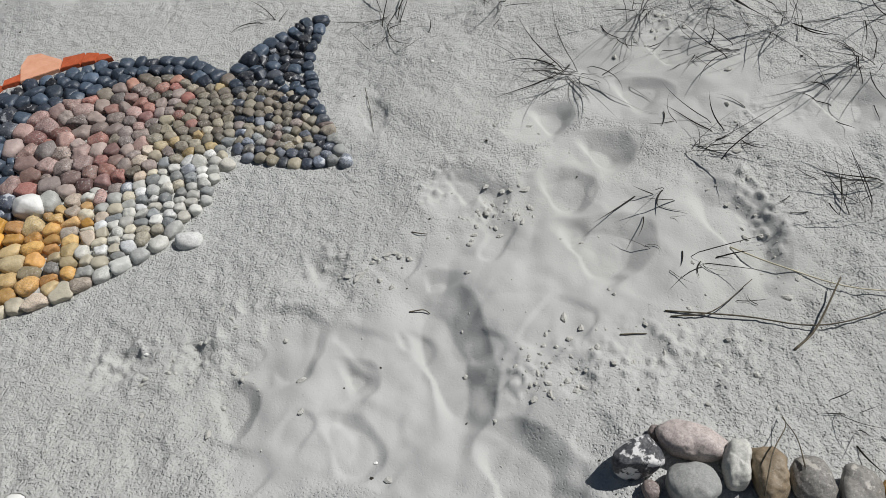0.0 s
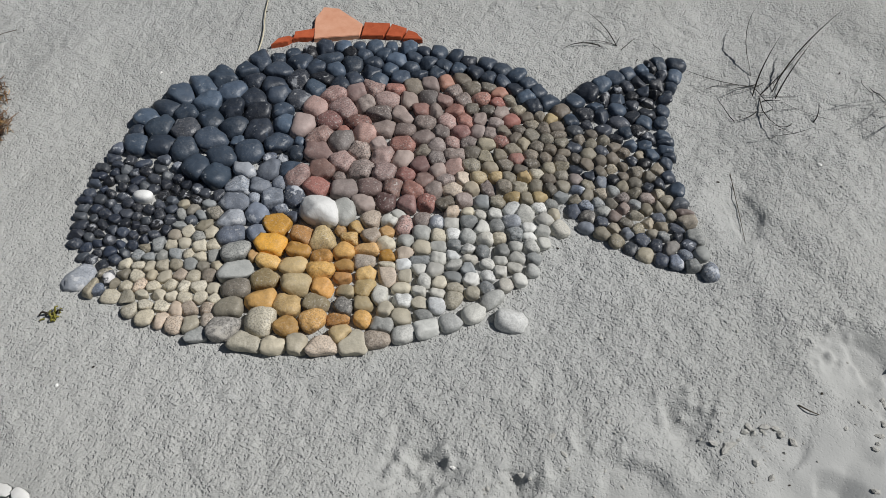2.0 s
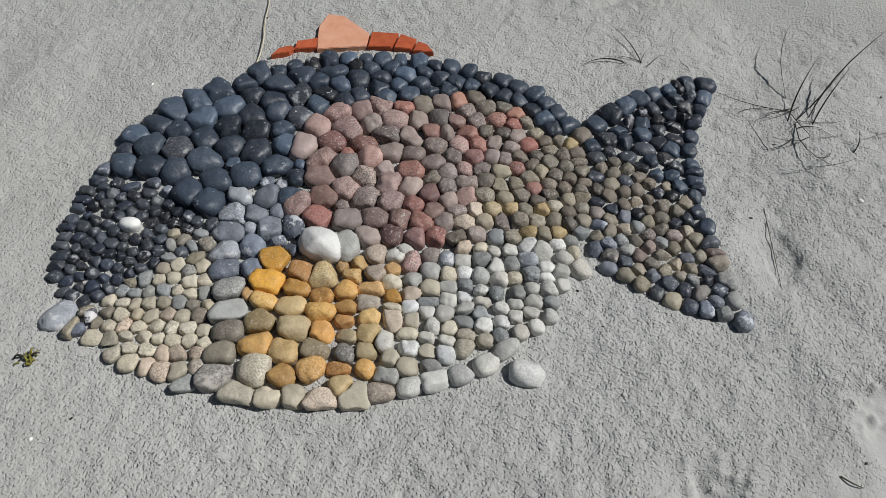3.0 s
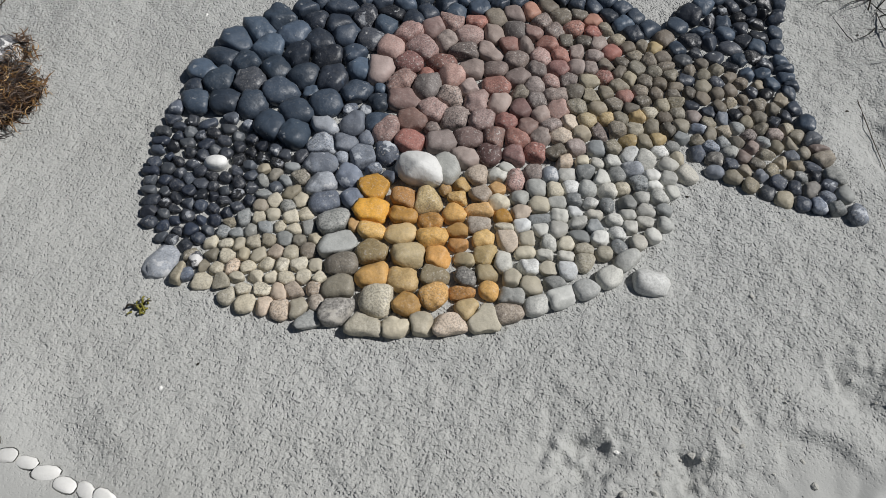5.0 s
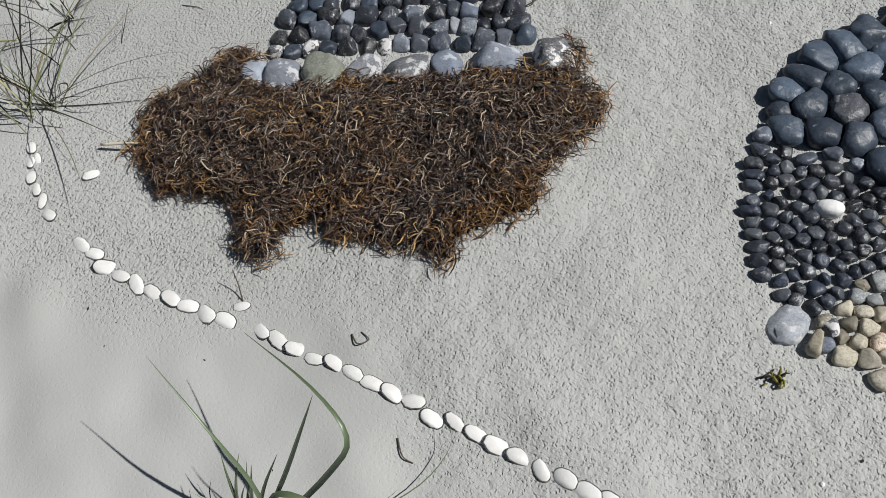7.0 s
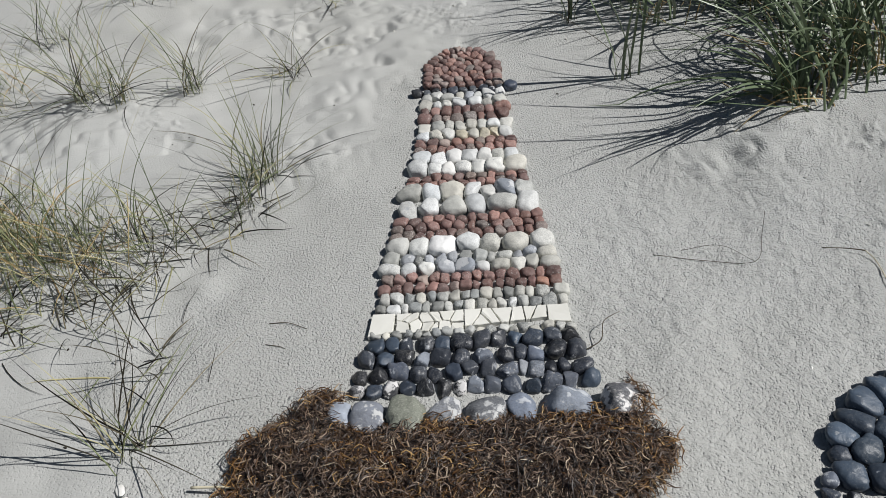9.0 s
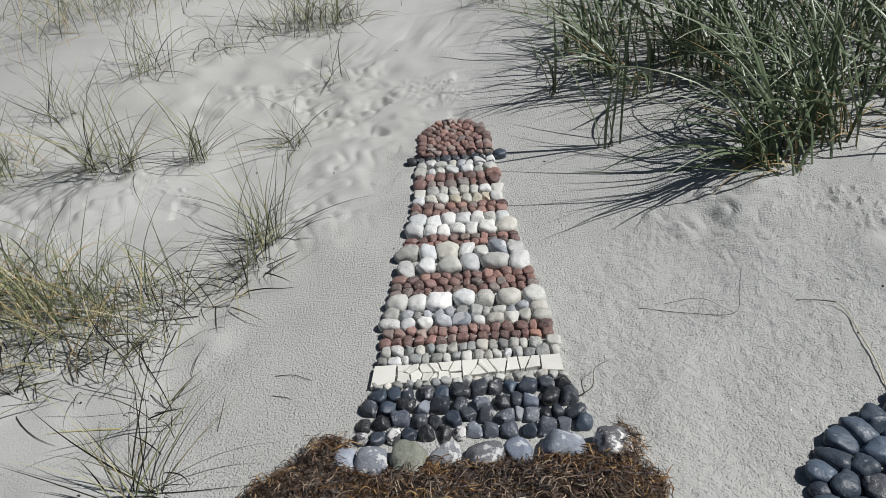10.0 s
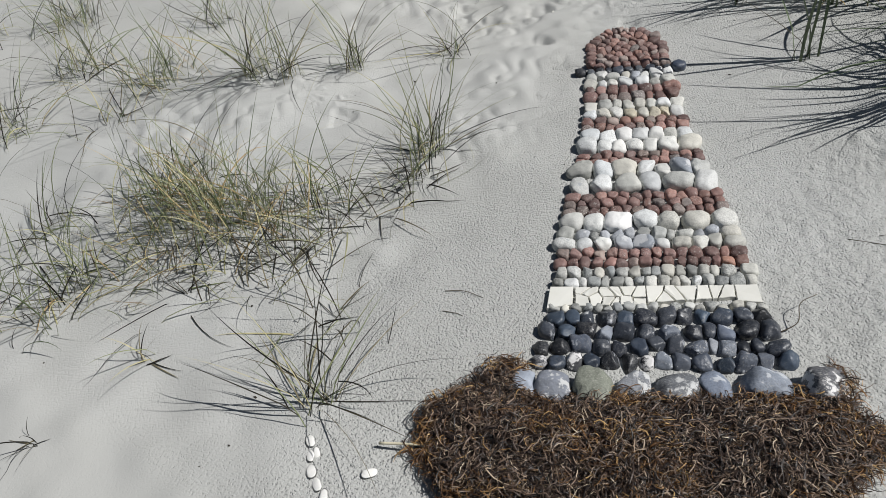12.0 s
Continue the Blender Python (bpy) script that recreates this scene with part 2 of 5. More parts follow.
def plain_material(name, a, b, scale, rough, bump=0.2, distance=0.002):
    m = Nodes(name, rough, 0.35)
    geo = m.add("NewGeometry")
    info = m.add("ObjectInfo")
    p = geo.outputs["Position"]
    c = m.ramp(m.noise(p, scale, 5.0, 0.65), [(0.3, lin(*a)), (0.7, lin(*b))])
    v = m.math("ADD", m.math("MULTIPLY", info.outputs["Random"], 0.22), 0.88)
    both = m.add("CombineColor", Red=v, Green=v, Blue=v)
    c = m.mix(1.0, c, both.outputs[0], "MULTIPLY")
    return m.finish(c, m.bump(m.noise(p, scale * 6, 4.0), bump, distance))


TERRACOTTA = plain_material("fired terracotta", (168, 78, 46), (192, 98, 62), 45, 0.75)
TERRACOTTA_PALE = plain_material("faded terracotta", (206, 148, 118), (218, 166, 138), 30, 0.8)
TILE = plain_material("glazed white tile", (222, 221, 212), (232, 231, 224), 14, 0.35, 0.05)
SHELL = plain_material("bleached shell", (224, 223, 218), (238, 237, 233), 60, 0.5, 0.25, 0.001)
CLOD = plain_material("damp sand clod", (168, 166, 159), (194, 193, 187), 90, 0.95, 0.6, 0.004)
# near-black: the shade between the eelgrass strands is put into this colour
SEAWEED_BED_SHADE = plain_material("matted eelgrass with painted gap shade", (14, 11, 9), (30, 23, 19), 120, 0.9, 0.6, 0.006)
DEBRIS = plain_material("dark plant debris", (34, 31, 27), (64, 58, 48), 200, 0.8)
STRAW = plain_material("pale straw", (196, 188, 160), (216, 208, 184), 50, 0.6)
STALK = plain_material("grey brown stalk", (66, 60, 50), (104, 96, 80), 120, 0.75)
WEED = plain_material("yellow green bladderwrack", (92, 92, 34), (150, 142, 62), 120, 0.5)


# ---- helpers for things ----
def part(name, bm, material, parent=None, label="", smooth=True):
    """Link a bmesh (or a mesh) as one object, under a thing or a part if one is given."""
    if isinstance(bm, bpy.types.Mesh):
        mesh = bm
    else:
        mesh = bpy.data.meshes.new(name)
        bm.to_mesh(mesh)
        bm.free()
        if smooth:
            mesh.polygons.foreach_set("use_smooth", [True] * len(mesh.polygons))
    if not mesh.materials:
        mesh.materials.append(material)
    ob = new(name, mesh)
    ob.parent = parent
    if label:
        ob["label"] = label
    return ob


def mesh_of(name, verts, faces, smooth=True):
    mesh = bpy.data.meshes.new(name)
    mesh.from_pydata([tuple(v) for v in verts], [], faces)
    if smooth:
        mesh.polygons.foreach_set("use_smooth", [True] * len(mesh.polygons))
    mesh.update()
    return mesh


def smoothstep(a, b, x):
    t = np.clip((x - a) / (b - a), 0, 1)
    return t * t * (3 - 2 * t)


LATTICE = np.random.RandomState(5).rand(256, 256)


def value_noise(x, y, size):
    """Smooth noise from 0 to 1 with features of the given size."""
    u, v = np.asarray(x) / size + 1000.0, np.asarray(y) / size + 1000.0
    i, j = np.floor(u).astype(int), np.floor(v).astype(int)
    f, g = u - i, v - j
    f, g = f * f * (3 - 2 * f), g * g * (3 - 2 * g)
    a, b = LATTICE[i % 256, j % 256], LATTICE[(i + 1) % 256, j % 256]
    c, d = LATTICE[i % 256, (j + 1) % 256], LATTICE[(i + 1) % 256, (j + 1) % 256]
    return (a * (1 - f) + b * f) * (1 - g) + (c * (1 - f) + d * f) * g


def along(points, step, start=0.0, closed=False):
    """Points at even steps along a polyline, with the direction at each."""
    p = np.array(points, float)
    if closed:
        p = np.vstack([p, p[:1]])
    d = np.linalg.norm(np.diff(p, axis=0), axis=1)
    s = np.concatenate([[0], np.cumsum(d)])
    n = max(1, int(round((s[-1] - start) / step)))
    t = start + (np.arange(n) + 0.5) * (s[-1] - start) / n
    out = np.stack([np.interp(t, s, p[:, k]) for k in range(2)], 1)
    k = np.clip(np.searchsorted(s, t) - 1, 0, len(d) - 1)
    way = (p[k + 1] - p[k]) / d[k][:, None]
    return out, way


def smooth_curve(points, n=12):
    """A Catmull-Rom curve through the points."""
    p = np.array(points, float)
    p = np.vstack([2 * p[0] - p[1], p, 2 * p[-1] - p[-2]])
    out = []
    for i in range(1, len(p) - 2):
        for t in np.arange(n) / n:
            a, b, c, d = p[i - 1:i + 3]
            out.append(0.5 * (2 * b + (c - a) * t + (2 * a - 5 * b + 4 * c - d) * t * t + (3 * b - a - 3 * c + d) * t ** 3))
    out.append(p[-2])
    return np.array(out)


def inside(poly, pts):
    """Which points lie in the polygon."""
    poly, pts = np.array(poly), np.atleast_2d(pts)
    x, y = pts[:, 0], pts[:, 1]
    r = np.zeros(len(pts), bool)
    for (x0, y0), (x1, y1) in zip(poly, np.roll(poly, -1, 0)):
        if y0 != y1:
            r ^= ((y0 > y) != (y1 > y)) & (x < (x1 - x0) * (y - y0) / (y1 - y0) + x0)
    return r


def edge_distance(poly, pts):
    """Distance to a closed polygon's edge."""
    poly, pts = np.array(poly), np.atleast_2d(pts)
    best = np.full(len(pts), 1e9)
    for a, b in zip(poly, np.roll(poly, -1, 0)):
        ab = b - a
        t = np.clip(((pts - a) @ ab) / max(ab @ ab, 1e-12), 0, 1)
        best = np.minimum(best, np.linalg.norm(pts - a - t[:, None] * ab, axis=1))
    return best


def pack(poly, size, rng, keep=None, taken=(), rounds=45, squeeze=1.0):
    """Fill a polygon with loosely packed discs; size(x, y) is the wanted width. taken: (x, y, width) that stay where they are."""
    poly = np.array(poly)
    lo, hi = poly.min(0), poly.max(0)
    pts = []
    area = 0.0
    grid = np.stack(np.meshgrid(np.arange(lo[0], hi[0], 0.008), np.arange(lo[1], hi[1], 0.008)), -1).reshape(-1, 2)
    grid = grid[inside(poly, grid)]
    fixed = np.array(taken, float).reshape(-1, 3)
    if len(fixed):
        gap = np.linalg.norm(grid[:, None] - fixed[None, :, :2], axis=2) - fixed[None, :, 2] * 0.5
        grid = grid[gap.min(1) > 0]
    wanted = np.array([size(*g) for g in grid])
    count = int(np.sum(0.000064 / (0.80 * squeeze * wanted ** 2)))
    weight = 1 / wanted ** 2
    pts = grid[rng.choice(len(grid), count, replace=False, p=weight / weight.sum())] + rng.uniform(-0.003, 0.003, (count, 2))
    for turn in range(rounds):
        w = np.array([size(*p) for p in pts])
        d = pts[:, None] - pts[None]
        r = np.linalg.norm(d, axis=2) + np.eye(count)
        need = (w[:, None] + w[None]) * 0.5
        push = np.clip(need - r, 0, None) / r
        np.fill_diagonal(push, 0)
        step = (d * push[..., None]).sum(1) * 0.33
        if len(fixed):
            d = pts[:, None] - fixed[None, :, :2]
            r = np.linalg.norm(d, axis=2) + 1e-6
            push = np.clip((w[:, None] + fixed[None, :, 2]) * 0.5 - r, 0, None) / r
            step += (d * push[..., None]).sum(1) * 0.5
        moved = pts + step
        ok = inside(poly, moved) & (edge_distance(poly, moved) > w * 0.36)
        pull = (poly.mean(0) - pts)
        pull /= np.linalg.norm(pull, axis=1)[:, None] + 1e-6
        pts = np.where(ok[:, None], moved, pts + pull * 0.002)
    return [(x, y, size(x, y)) for x, y in pts]


# ---- stones ----
# styles: how polygonal the plan is, how square its corners, how flat the top, how lumpy, and worn facets
ROUND = [(8 + i % 4, 2.0 + 0.2 * (i % 4), 2.5 + 0.35 * (i % 3), 0.10 + 0.03 * (i % 3), (i % 3) // 2) for i in range(12)]
BOXY = [(11 + i % 6, 2.3 + 0.35 * (i % 4), 2.8 + 0.5 * (i % 3), 0.10 + 0.03 * (i % 4), i % 3) for i in range(12)]
ANGULAR = [(10 + i % 5, 2.2 + 0.2 * (i % 3), 2.3 + 0.2 * (i % 3), 0.17 + 0.03 * (i % 3), 4 + i % 4) for i in range(12)]


def reach(w, d, square, turn, angle):
    """How far an oblong of width w and depth d reaches in a direction."""
    c, s = np.abs(np.cos(angle - turn)) / (w / 2), np.abs(np.sin(angle - turn)) / (d / 2)
    return (c ** square + s ** square) ** (-1 / square)


def stone(name, style, material, x, y, w, d, h, turn, rng, sink=0.30, base=0.0, tip=6.0, limits=(), grow=1.0, detail=1):
    """A stone of about width w, depth d and height h, pressed into the sand; limits (angle, distance) keep it off its neighbours."""
    p, square, flat, lumps, facets = style
    n = 18 * detail if max(w, d) < 0.045 else 24 * detail
    a = np.arange(n) * 2 * math.pi / n
    inv = (reach(w, d, square, turn, a) * grow) ** -float(p)
    for angle, dist in limits:
        inv = inv + (np.clip(np.cos(a - angle), 0, None) / dist) ** p
    rim = inv ** (-1.0 / p)
    for k in (2, 3, 5):
        rim = rim * (1 + lumps * 0.55 / k * np.sin(k * a + rng.uniform(0, 6.28)))
    el = np.radians(np.linspace(78, 4, 6 * detail))
    rows = [(math.cos(e) ** (2 / flat), math.sin(e) ** (2 / flat)) for e in el] + [(0.97, -0.25), (0.80, -0.85)]
    lean_x, lean_y = rng.uniform(-0.16, 0.16) * w, rng.uniform(-0.16, 0.16) * d
    off = Vector((rng.uniform(0, 90), rng.uniform(0, 90), rng.uniform(0, 90)))
    mean = float(rim.mean())
    planes = []
    for _ in range(facets):
        planes.append((Vector((rng.gauss(0, 1), rng.gauss(0, 1), rng.gauss(0.55, 0.6))).normalized(), rng.uniform(0.60, 0.88)))
    tx, ty = math.tan(radians(rng.uniform(-tip, tip))), math.tan(radians(rng.uniform(-tip, tip)))
    verts = []
    for f, z in [(0.0, 1.0)] + rows:
        for t, r in zip(a, rim) if f else ((0.0, mean),):
            q = Vector((math.cos(t) * f * r / mean, math.sin(t) * f * r / mean, z))
            if z > 0:
                q *= 1 + lumps * 0.9 * noise.noise(q * 1.4 + off) + lumps * 0.55 * noise.noise(q * 3.3 + off)
            for normal, level in planes:
                over = q.dot(normal) - level
                if over > 0:
                    q -= normal * over * 0.8
            up = max(q.z, 0)
            vx, vy = q.x * mean + lean_x * up * 0.5, q.y * mean + lean_y * up * 0.5
            verts.append((vx, vy, q.z * h * 0.5 + (tx * vx + ty * vy) * (1 if z > 0 else 0)))
    faces = [(0, 1 + j, 1 + (j + 1) % n) for j in range(n)]
    for i in range(len(rows) - 1):
        s0, s1 = 1 + i * n, 1 + (i + 1) * n
        faces += [(s0 + j, s1 + j, s1 + (j + 1) % n, s0 + (j + 1) % n) for j in range(n)]
    faces.append(tuple(1 + (len(rows) - 1) * n + j for j in reversed(range(n))))
    ob = new(name, mesh_of(name, verts, faces))
    ob.data.materials.append(material)
    ob.location = (x, y, base + h * (0.5 - sink))
    return ob


def settle(stones, parent, rng, gap):
    """Build the stones of a mosaic, each shaped to the room that its neighbours leave."""
    single = ("cheek_rock", "eye", "lip", "belly_fin", "plinth_boulder")
    for q in stones:
        if q["name"] in single:
            continue
        shift = 0.07 * min(q["w"], q["d"])
        q["x"], q["y"] = q["x"] + rng.gauss(0, shift), q["y"] + rng.gauss(0, shift)
        q["w"], q["d"] = q["w"] * rng.uniform(0.84, 1.16), q["d"] * rng.uniform(0.84, 1.16)
    xy = np.array([(q["x"], q["y"]) for q in stones])
    for i, q in enumerate(stones):
        away = xy - xy[i]
        over = q["name"] in single[:4]
        dist = np.hypot(away[:, 0], away[:, 1])
        limits = []
        for j in np.nonzero((dist < 0.16) & (dist > 1e-5))[0]:
            o = stones[j]
            angle = math.atan2(away[j, 1], away[j, 0])
            mine = float(reach(q["w"], q["d"], 2.2, q["turn"], angle))
            other = float(reach(o["w"], o["d"], 2.2, o["turn"], angle))
            free = dist[j] * mine / (mine + other) - gap(q["x"], q["y"]) * rng.uniform(0.1, 1.0)
            if free < mine * 1.6 and not over:
                limits.append((angle, max(free * 1.05, 0.004)))
        ob = stone(q["name"], q["style"], q["material"], q["x"], q["y"], q["w"], q["d"], q["h"], q["turn"], rng, q["sink"], 0.0, q["tip"], limits, 1.0 if over else rng.uniform(0.98, 1.14) if q["name"] == "head_pebble" else rng.uniform(1.12, 1.36))
        under(ob, parent)


def thing(name, label, category, group="", kind="", at=(0, 0, 0)):
    ob = new(name)
    ob.location = at
    ob.empty_display_size = 0.1
    return tagged(ob, label, category, group, kind)


def under(ob, parent):
    """Parent ob without moving it."""
    ob.parent = parent
    if parent is not None:
        ob.matrix_parent_inverse = Matrix.Translation(-parent.location)
    return ob


# ---- the ground: one sheet of sand ----
HOLLOWS = [  # x, y, half length, half width, turn, depth
    (-0.345, 0.905, 0.095, 0.068, 5, 0.030), (-0.235, 1.010, 0.060, 0.042, -5, 0.020), (-0.52, 1.00, 0.135, 0.13, 20, 0.014), (-0.62, 0.84, 0.085, 0.085, 10, 0.022),
    (-0.155, 0.90, 0.150, 0.29, 4, 0.042), (-0.03, 0.64, 0.19, 0.13, -12, 0.034), (0.20, 1.19, 0.20, 0.125, 15, 0.030), (0.275, 1.54, 0.12, 0.085, 20, 0.036),
    (0.52, 1.92, 0.15, 0.075, 8, 0.036), (-0.02, 1.40, 0.065, 0.060, 0, 0.022), (0.545, 1.20, 0.14, 0.20, 15, 0.034), (0.90, 1.62, 0.17, 0.12, 0, 0.032),
    (0.15, 1.40, 0.13, 0.085, 30, 0.018), (0.16, 1.68, 0.10, 0.07, 30, 0.020), (-0.36, 0.74, 0.13, 0.09, 0, 0.016), (0.40, 1.74, 0.12, 0.08, 10, 0.022), (-0.16, 1.13, 0.10, 0.06, 25, 0.020), (-0.35, 1.78, 0.055, 0.10, 10, 0.010), (-0.90, 0.985, 0.11, 0.06, 10, 0.018), (-0.72, 0.99, 0.06, 0.06, 0, 0.018), (-0.45, 1.215, 0.08, 0.05, 0, 0.018), (-0.08, 1.43, 0.09, 0.07, 15, 0.020),
    (-3.4, 3.65, 0.14, 0.08, 30, 0.03), (-3.7, 3.3, 0.12, 0.08, 50, 0.026), (-3.1, 4.0, 0.15, 0.09, 10, 0.03), (-3.9, 4.2, 0.14, 0.10, 10, 0.03), (-3.55, 3.05, 0.08, 0.06, 0, 0.020),
    (-4.24, 3.72, 0.13, 0.07, 20, 0.03), (-4.03, 3.25, 0.10, 0.07, 40, 0.026), (-4.45, 3.05, 0.12, 0.07, 10, 0.026), (-3.3, 3.3, 0.09, 0.06, 20, 0.022), (-4.1, 2.35, 0.10, 0.07, 30, 0.02), (-1.55, 2.72, 0.13, 0.09, 15, 0.025),
]


CRUMBLED = [  # x, y, half length, half width, how much: sand broken into lumps
    (-0.88, 0.99, 0.12, 0.075, 1.0), (-0.68, 1.00, 0.07, 0.07, 1.0), (-0.42, 1.235, 0.10, 0.05, 0.8), (-0.31, 1.76, 0.05, 0.085, 0.4), (-0.15, 1.47, 0.06, 0.07, 0.9),
    (0.36, 0.88, 0.24, 0.10, 0.9), (0.66, 1.32, 0.07, 0.18, 0.9), (0.02, 0.86, 0.05, 0.05, 1.0), (-0.02, 1.36, 0.05, 0.03, 0.8), (-0.56, 1.11, 0.12, 0.022, 0.7), (0.60, 2.06, 0.10, 0.06, 0.9),
    (-1.70, 2.86, 0.24, 0.13, 0.9), (-1.35, 2.80, 0.22, 0.16, 0.9), (-3.45, 3.50, 0.25, 0.16, 0.7), (-3.85, 3.15, 0.16, 0.10, 0.6), (-4.2, 2.45, 0.14, 0.08, 0.6), (0.75, 1.62, 0.10, 0.06, 0.6),
]


def hollow_field(x, y):
    """Depth of the footprints at each point, and how far a point lies in one."""
    z, soft = np.zeros(np.shape(x)), np.zeros(np.shape(x))
    wx = x + (value_noise(x, y, 0.11) - 0.5) * 0.04 + (value_noise(x, y, 0.035) - 0.5) * 0.010
    wy = y + (value_noise(x + 20, y, 0.11) - 0.5) * 0.04 + (value_noise(x + 20, y, 0.035) - 0.5) * 0.010
    for hx, hy, a, b, turn, depth in HOLLOWS:
        c, s = math.cos(radians(turn)), math.sin(radians(turn))
        u, v = ((wx - hx) * c + (wy - hy) * s) / a, (-(wx - hx) * s + (wy - hy) * c) / b
        r = np.sqrt(u * u + v * v)
        # the wall towards the sun is steep, the other runs out gently
        sunward = ((x - hx) * 0.93 + (y - hy) * 0.37) / (np.hypot(x - hx, y - hy) + 0.01)
        slope = 0.15 + 0.45 * smoothstep(-0.3, 0.3, sunward)
        drop = np.minimum(np.clip(1 - r, 0, None) * min(a, b) * slope, depth * 0.9)
        z = np.minimum(z, -drop)
        soft = np.maximum(soft, (1 - smoothstep(0.95, 1.4, r)) * (0.35 if hx < -2 else 0.45 if hx < -0.15 else 0.9))
    return z, soft


def mosaic_flatness(x, y):
    fish = ((x + 1.2) / 0.95) ** 2 + ((y - 1.7) / 0.8) ** 2
    tower = ((x + 2.85) / 0.6) ** 2 + ((y - 2.15) / 1.25) ** 2
    return np.maximum(1 - smoothstep(0.8, 1.6, fish), 1 - smoothstep(0.7, 1.6, tower))


def ground_height(x, y):
    x, y = np.asarray(x, float), np.asarray(y, float)
    flat = mosaic_flatness(x, y)
    z = (value_noise(x, y, 0.22) - 0.5) * 0.016 + (value_noise(x + 7, y, 0.6) - 0.5) * 0.030 + (value_noise(x, y + 9, 0.09) - 0.5) * 0.0075
    close = (1 - smoothstep(0.3, 1.2, np.maximum(np.maximum(-4.7 - x, x - 1.3), np.maximum(0.3 - y, y - 3.7))))
    z = z * (1 - 0.85 * flat) * close
    walked = smoothstep(-0.9, -0.3, x) * (1 - smoothstep(2.2, 3.0, y)) * close
    z = z + walked * (value_noise(x, y, 0.16) - 0.5) * 0.012 + walked * np.abs(value_noise(x + 4, y, 0.07) - 0.5) * 0.008
    for px, py, rx, ry, amount in CRUMBLED:
        patch = amount * np.exp(-(((x - px) / rx) ** 2 + ((y - py) / ry) ** 2) ** 1.5) * close
        lump = value_noise(x * 0.8 + y * 0.6, y * 0.8 - x * 0.6, 0.021) * 0.55 + value_noise(x * 0.6 - y * 0.8, y * 0.6 + x * 0.8, 0.012) * 0.45
        z = z + patch * (np.clip(lump - 0.46, 0, 1) * 0.038 - 0.003)
    uneven = smoothstep(-1.0, -0.4, x) * (1 - smoothstep(2.4, 3.0, y)) * close
    z = z + uneven * (value_noise(x * 0.9 + y * 0.44, y * 0.9 - x * 0.44, 0.28) - 0.5) * 0.022 + uneven * (value_noise(x * 0.6 + y * 0.8, y * 0.6 - x * 0.8, 0.10) - 0.5) * 0.010 + uneven * (value_noise(x + 2, y + 8, 0.034) - 0.5) * 0.004
    marsh = close * (1 - smoothstep(-3.6, -3.15, x)) * smoothstep(0.7, 1.0, y) + close * smoothstep(-2.5, -2.2, x) * smoothstep(2.35, 2.7, y) * (1 - smoothstep(-0.9, -0.5, x))
    z = z + marsh * (value_noise(x * 0.7 + y * 0.6, y * 0.7 - x * 0.6, 0.11) - 0.5) * (0.010 + 0.014 * smoothstep(1.2, 1.7, y))
    trodden = marsh * smoothstep(1.5, 1.9, y) * smoothstep(0.45, 0.62, value_noise(x + 31, y + 12, 0.45))
    z = z + trodden * np.abs(value_noise(x * 0.8 + y * 0.6, y * 0.8 - x * 0.6, 0.055) - 0.5) * 0.030
    beside = close * smoothstep(-1.35, -0.75, x) * (1 - smoothstep(0.15, 0.5, x)) * (1 - smoothstep(1.12, 1.32, y + 0.35 * np.clip(-0.85 - x, 0, 1) - 0.5 * np.clip(x + 0.55, 0, 0.6)))
    dents = value_noise(x * 0.8 - y * 0.6, y * 0.8 + x * 0.6, 0.075)
    z = z - beside * smoothstep(0.55, 0.75, dents) * 0.006 + beside * (value_noise(x + 3, y + 5, 0.04) - 0.5) * 0.006
    drifted = close * (1 - smoothstep(0.75, 1.1, y)) * (1 - smoothstep(-1.9, -1.2, x))
    blown = close * np.exp(-((x + 2.08) / 0.34) ** 2 - ((y - 1.45) / 0.75) ** 4)
    z = z + blown * (value_noise(x * 0.8 + y * 0.5, y * 0.8 - x * 0.5, 0.085) - 0.5) * 0.008 + blown * (value_noise(x * 0.6 - y * 0.7, y * 0.6 + x * 0.7, 0.17) - 0.5) * 0.014
    z = z + drifted * (value_noise(x * 0.7 + y * 0.7, (y - x) * 0.35, 0.08) - 0.5) * 0.012
    far = smoothstep(3.6, 9.0, np.hypot((x + 1.5) * 0.8, y - 1.2))
    z = z + far * (value_noise(x, y, 1.3) - 0.5) * 0.22 + far * (value_noise(x, y, 4.0) - 0.3) * 0.7
    z = z + smoothstep(14, 60, np.hypot(x, y)) * (value_noise(x, y, 25.0) - 0.35) * 5.0
    # sand heaped at the foot of the grass
    for gx, gy, gr, gh in ((-1.85, 3.2, 0.45, 0.07), (-4.05, 1.7, 0.35, 0.04), (-4.5, 2.45, 0.3, 0.03), (-5.5, 3.9, 0.7, 0.10)):
        z = z + gh * np.exp(-((x - gx) ** 2 + (y - gy) ** 2) / gr ** 2)
    h, _ = hollow_field(x, y)
    return z + h


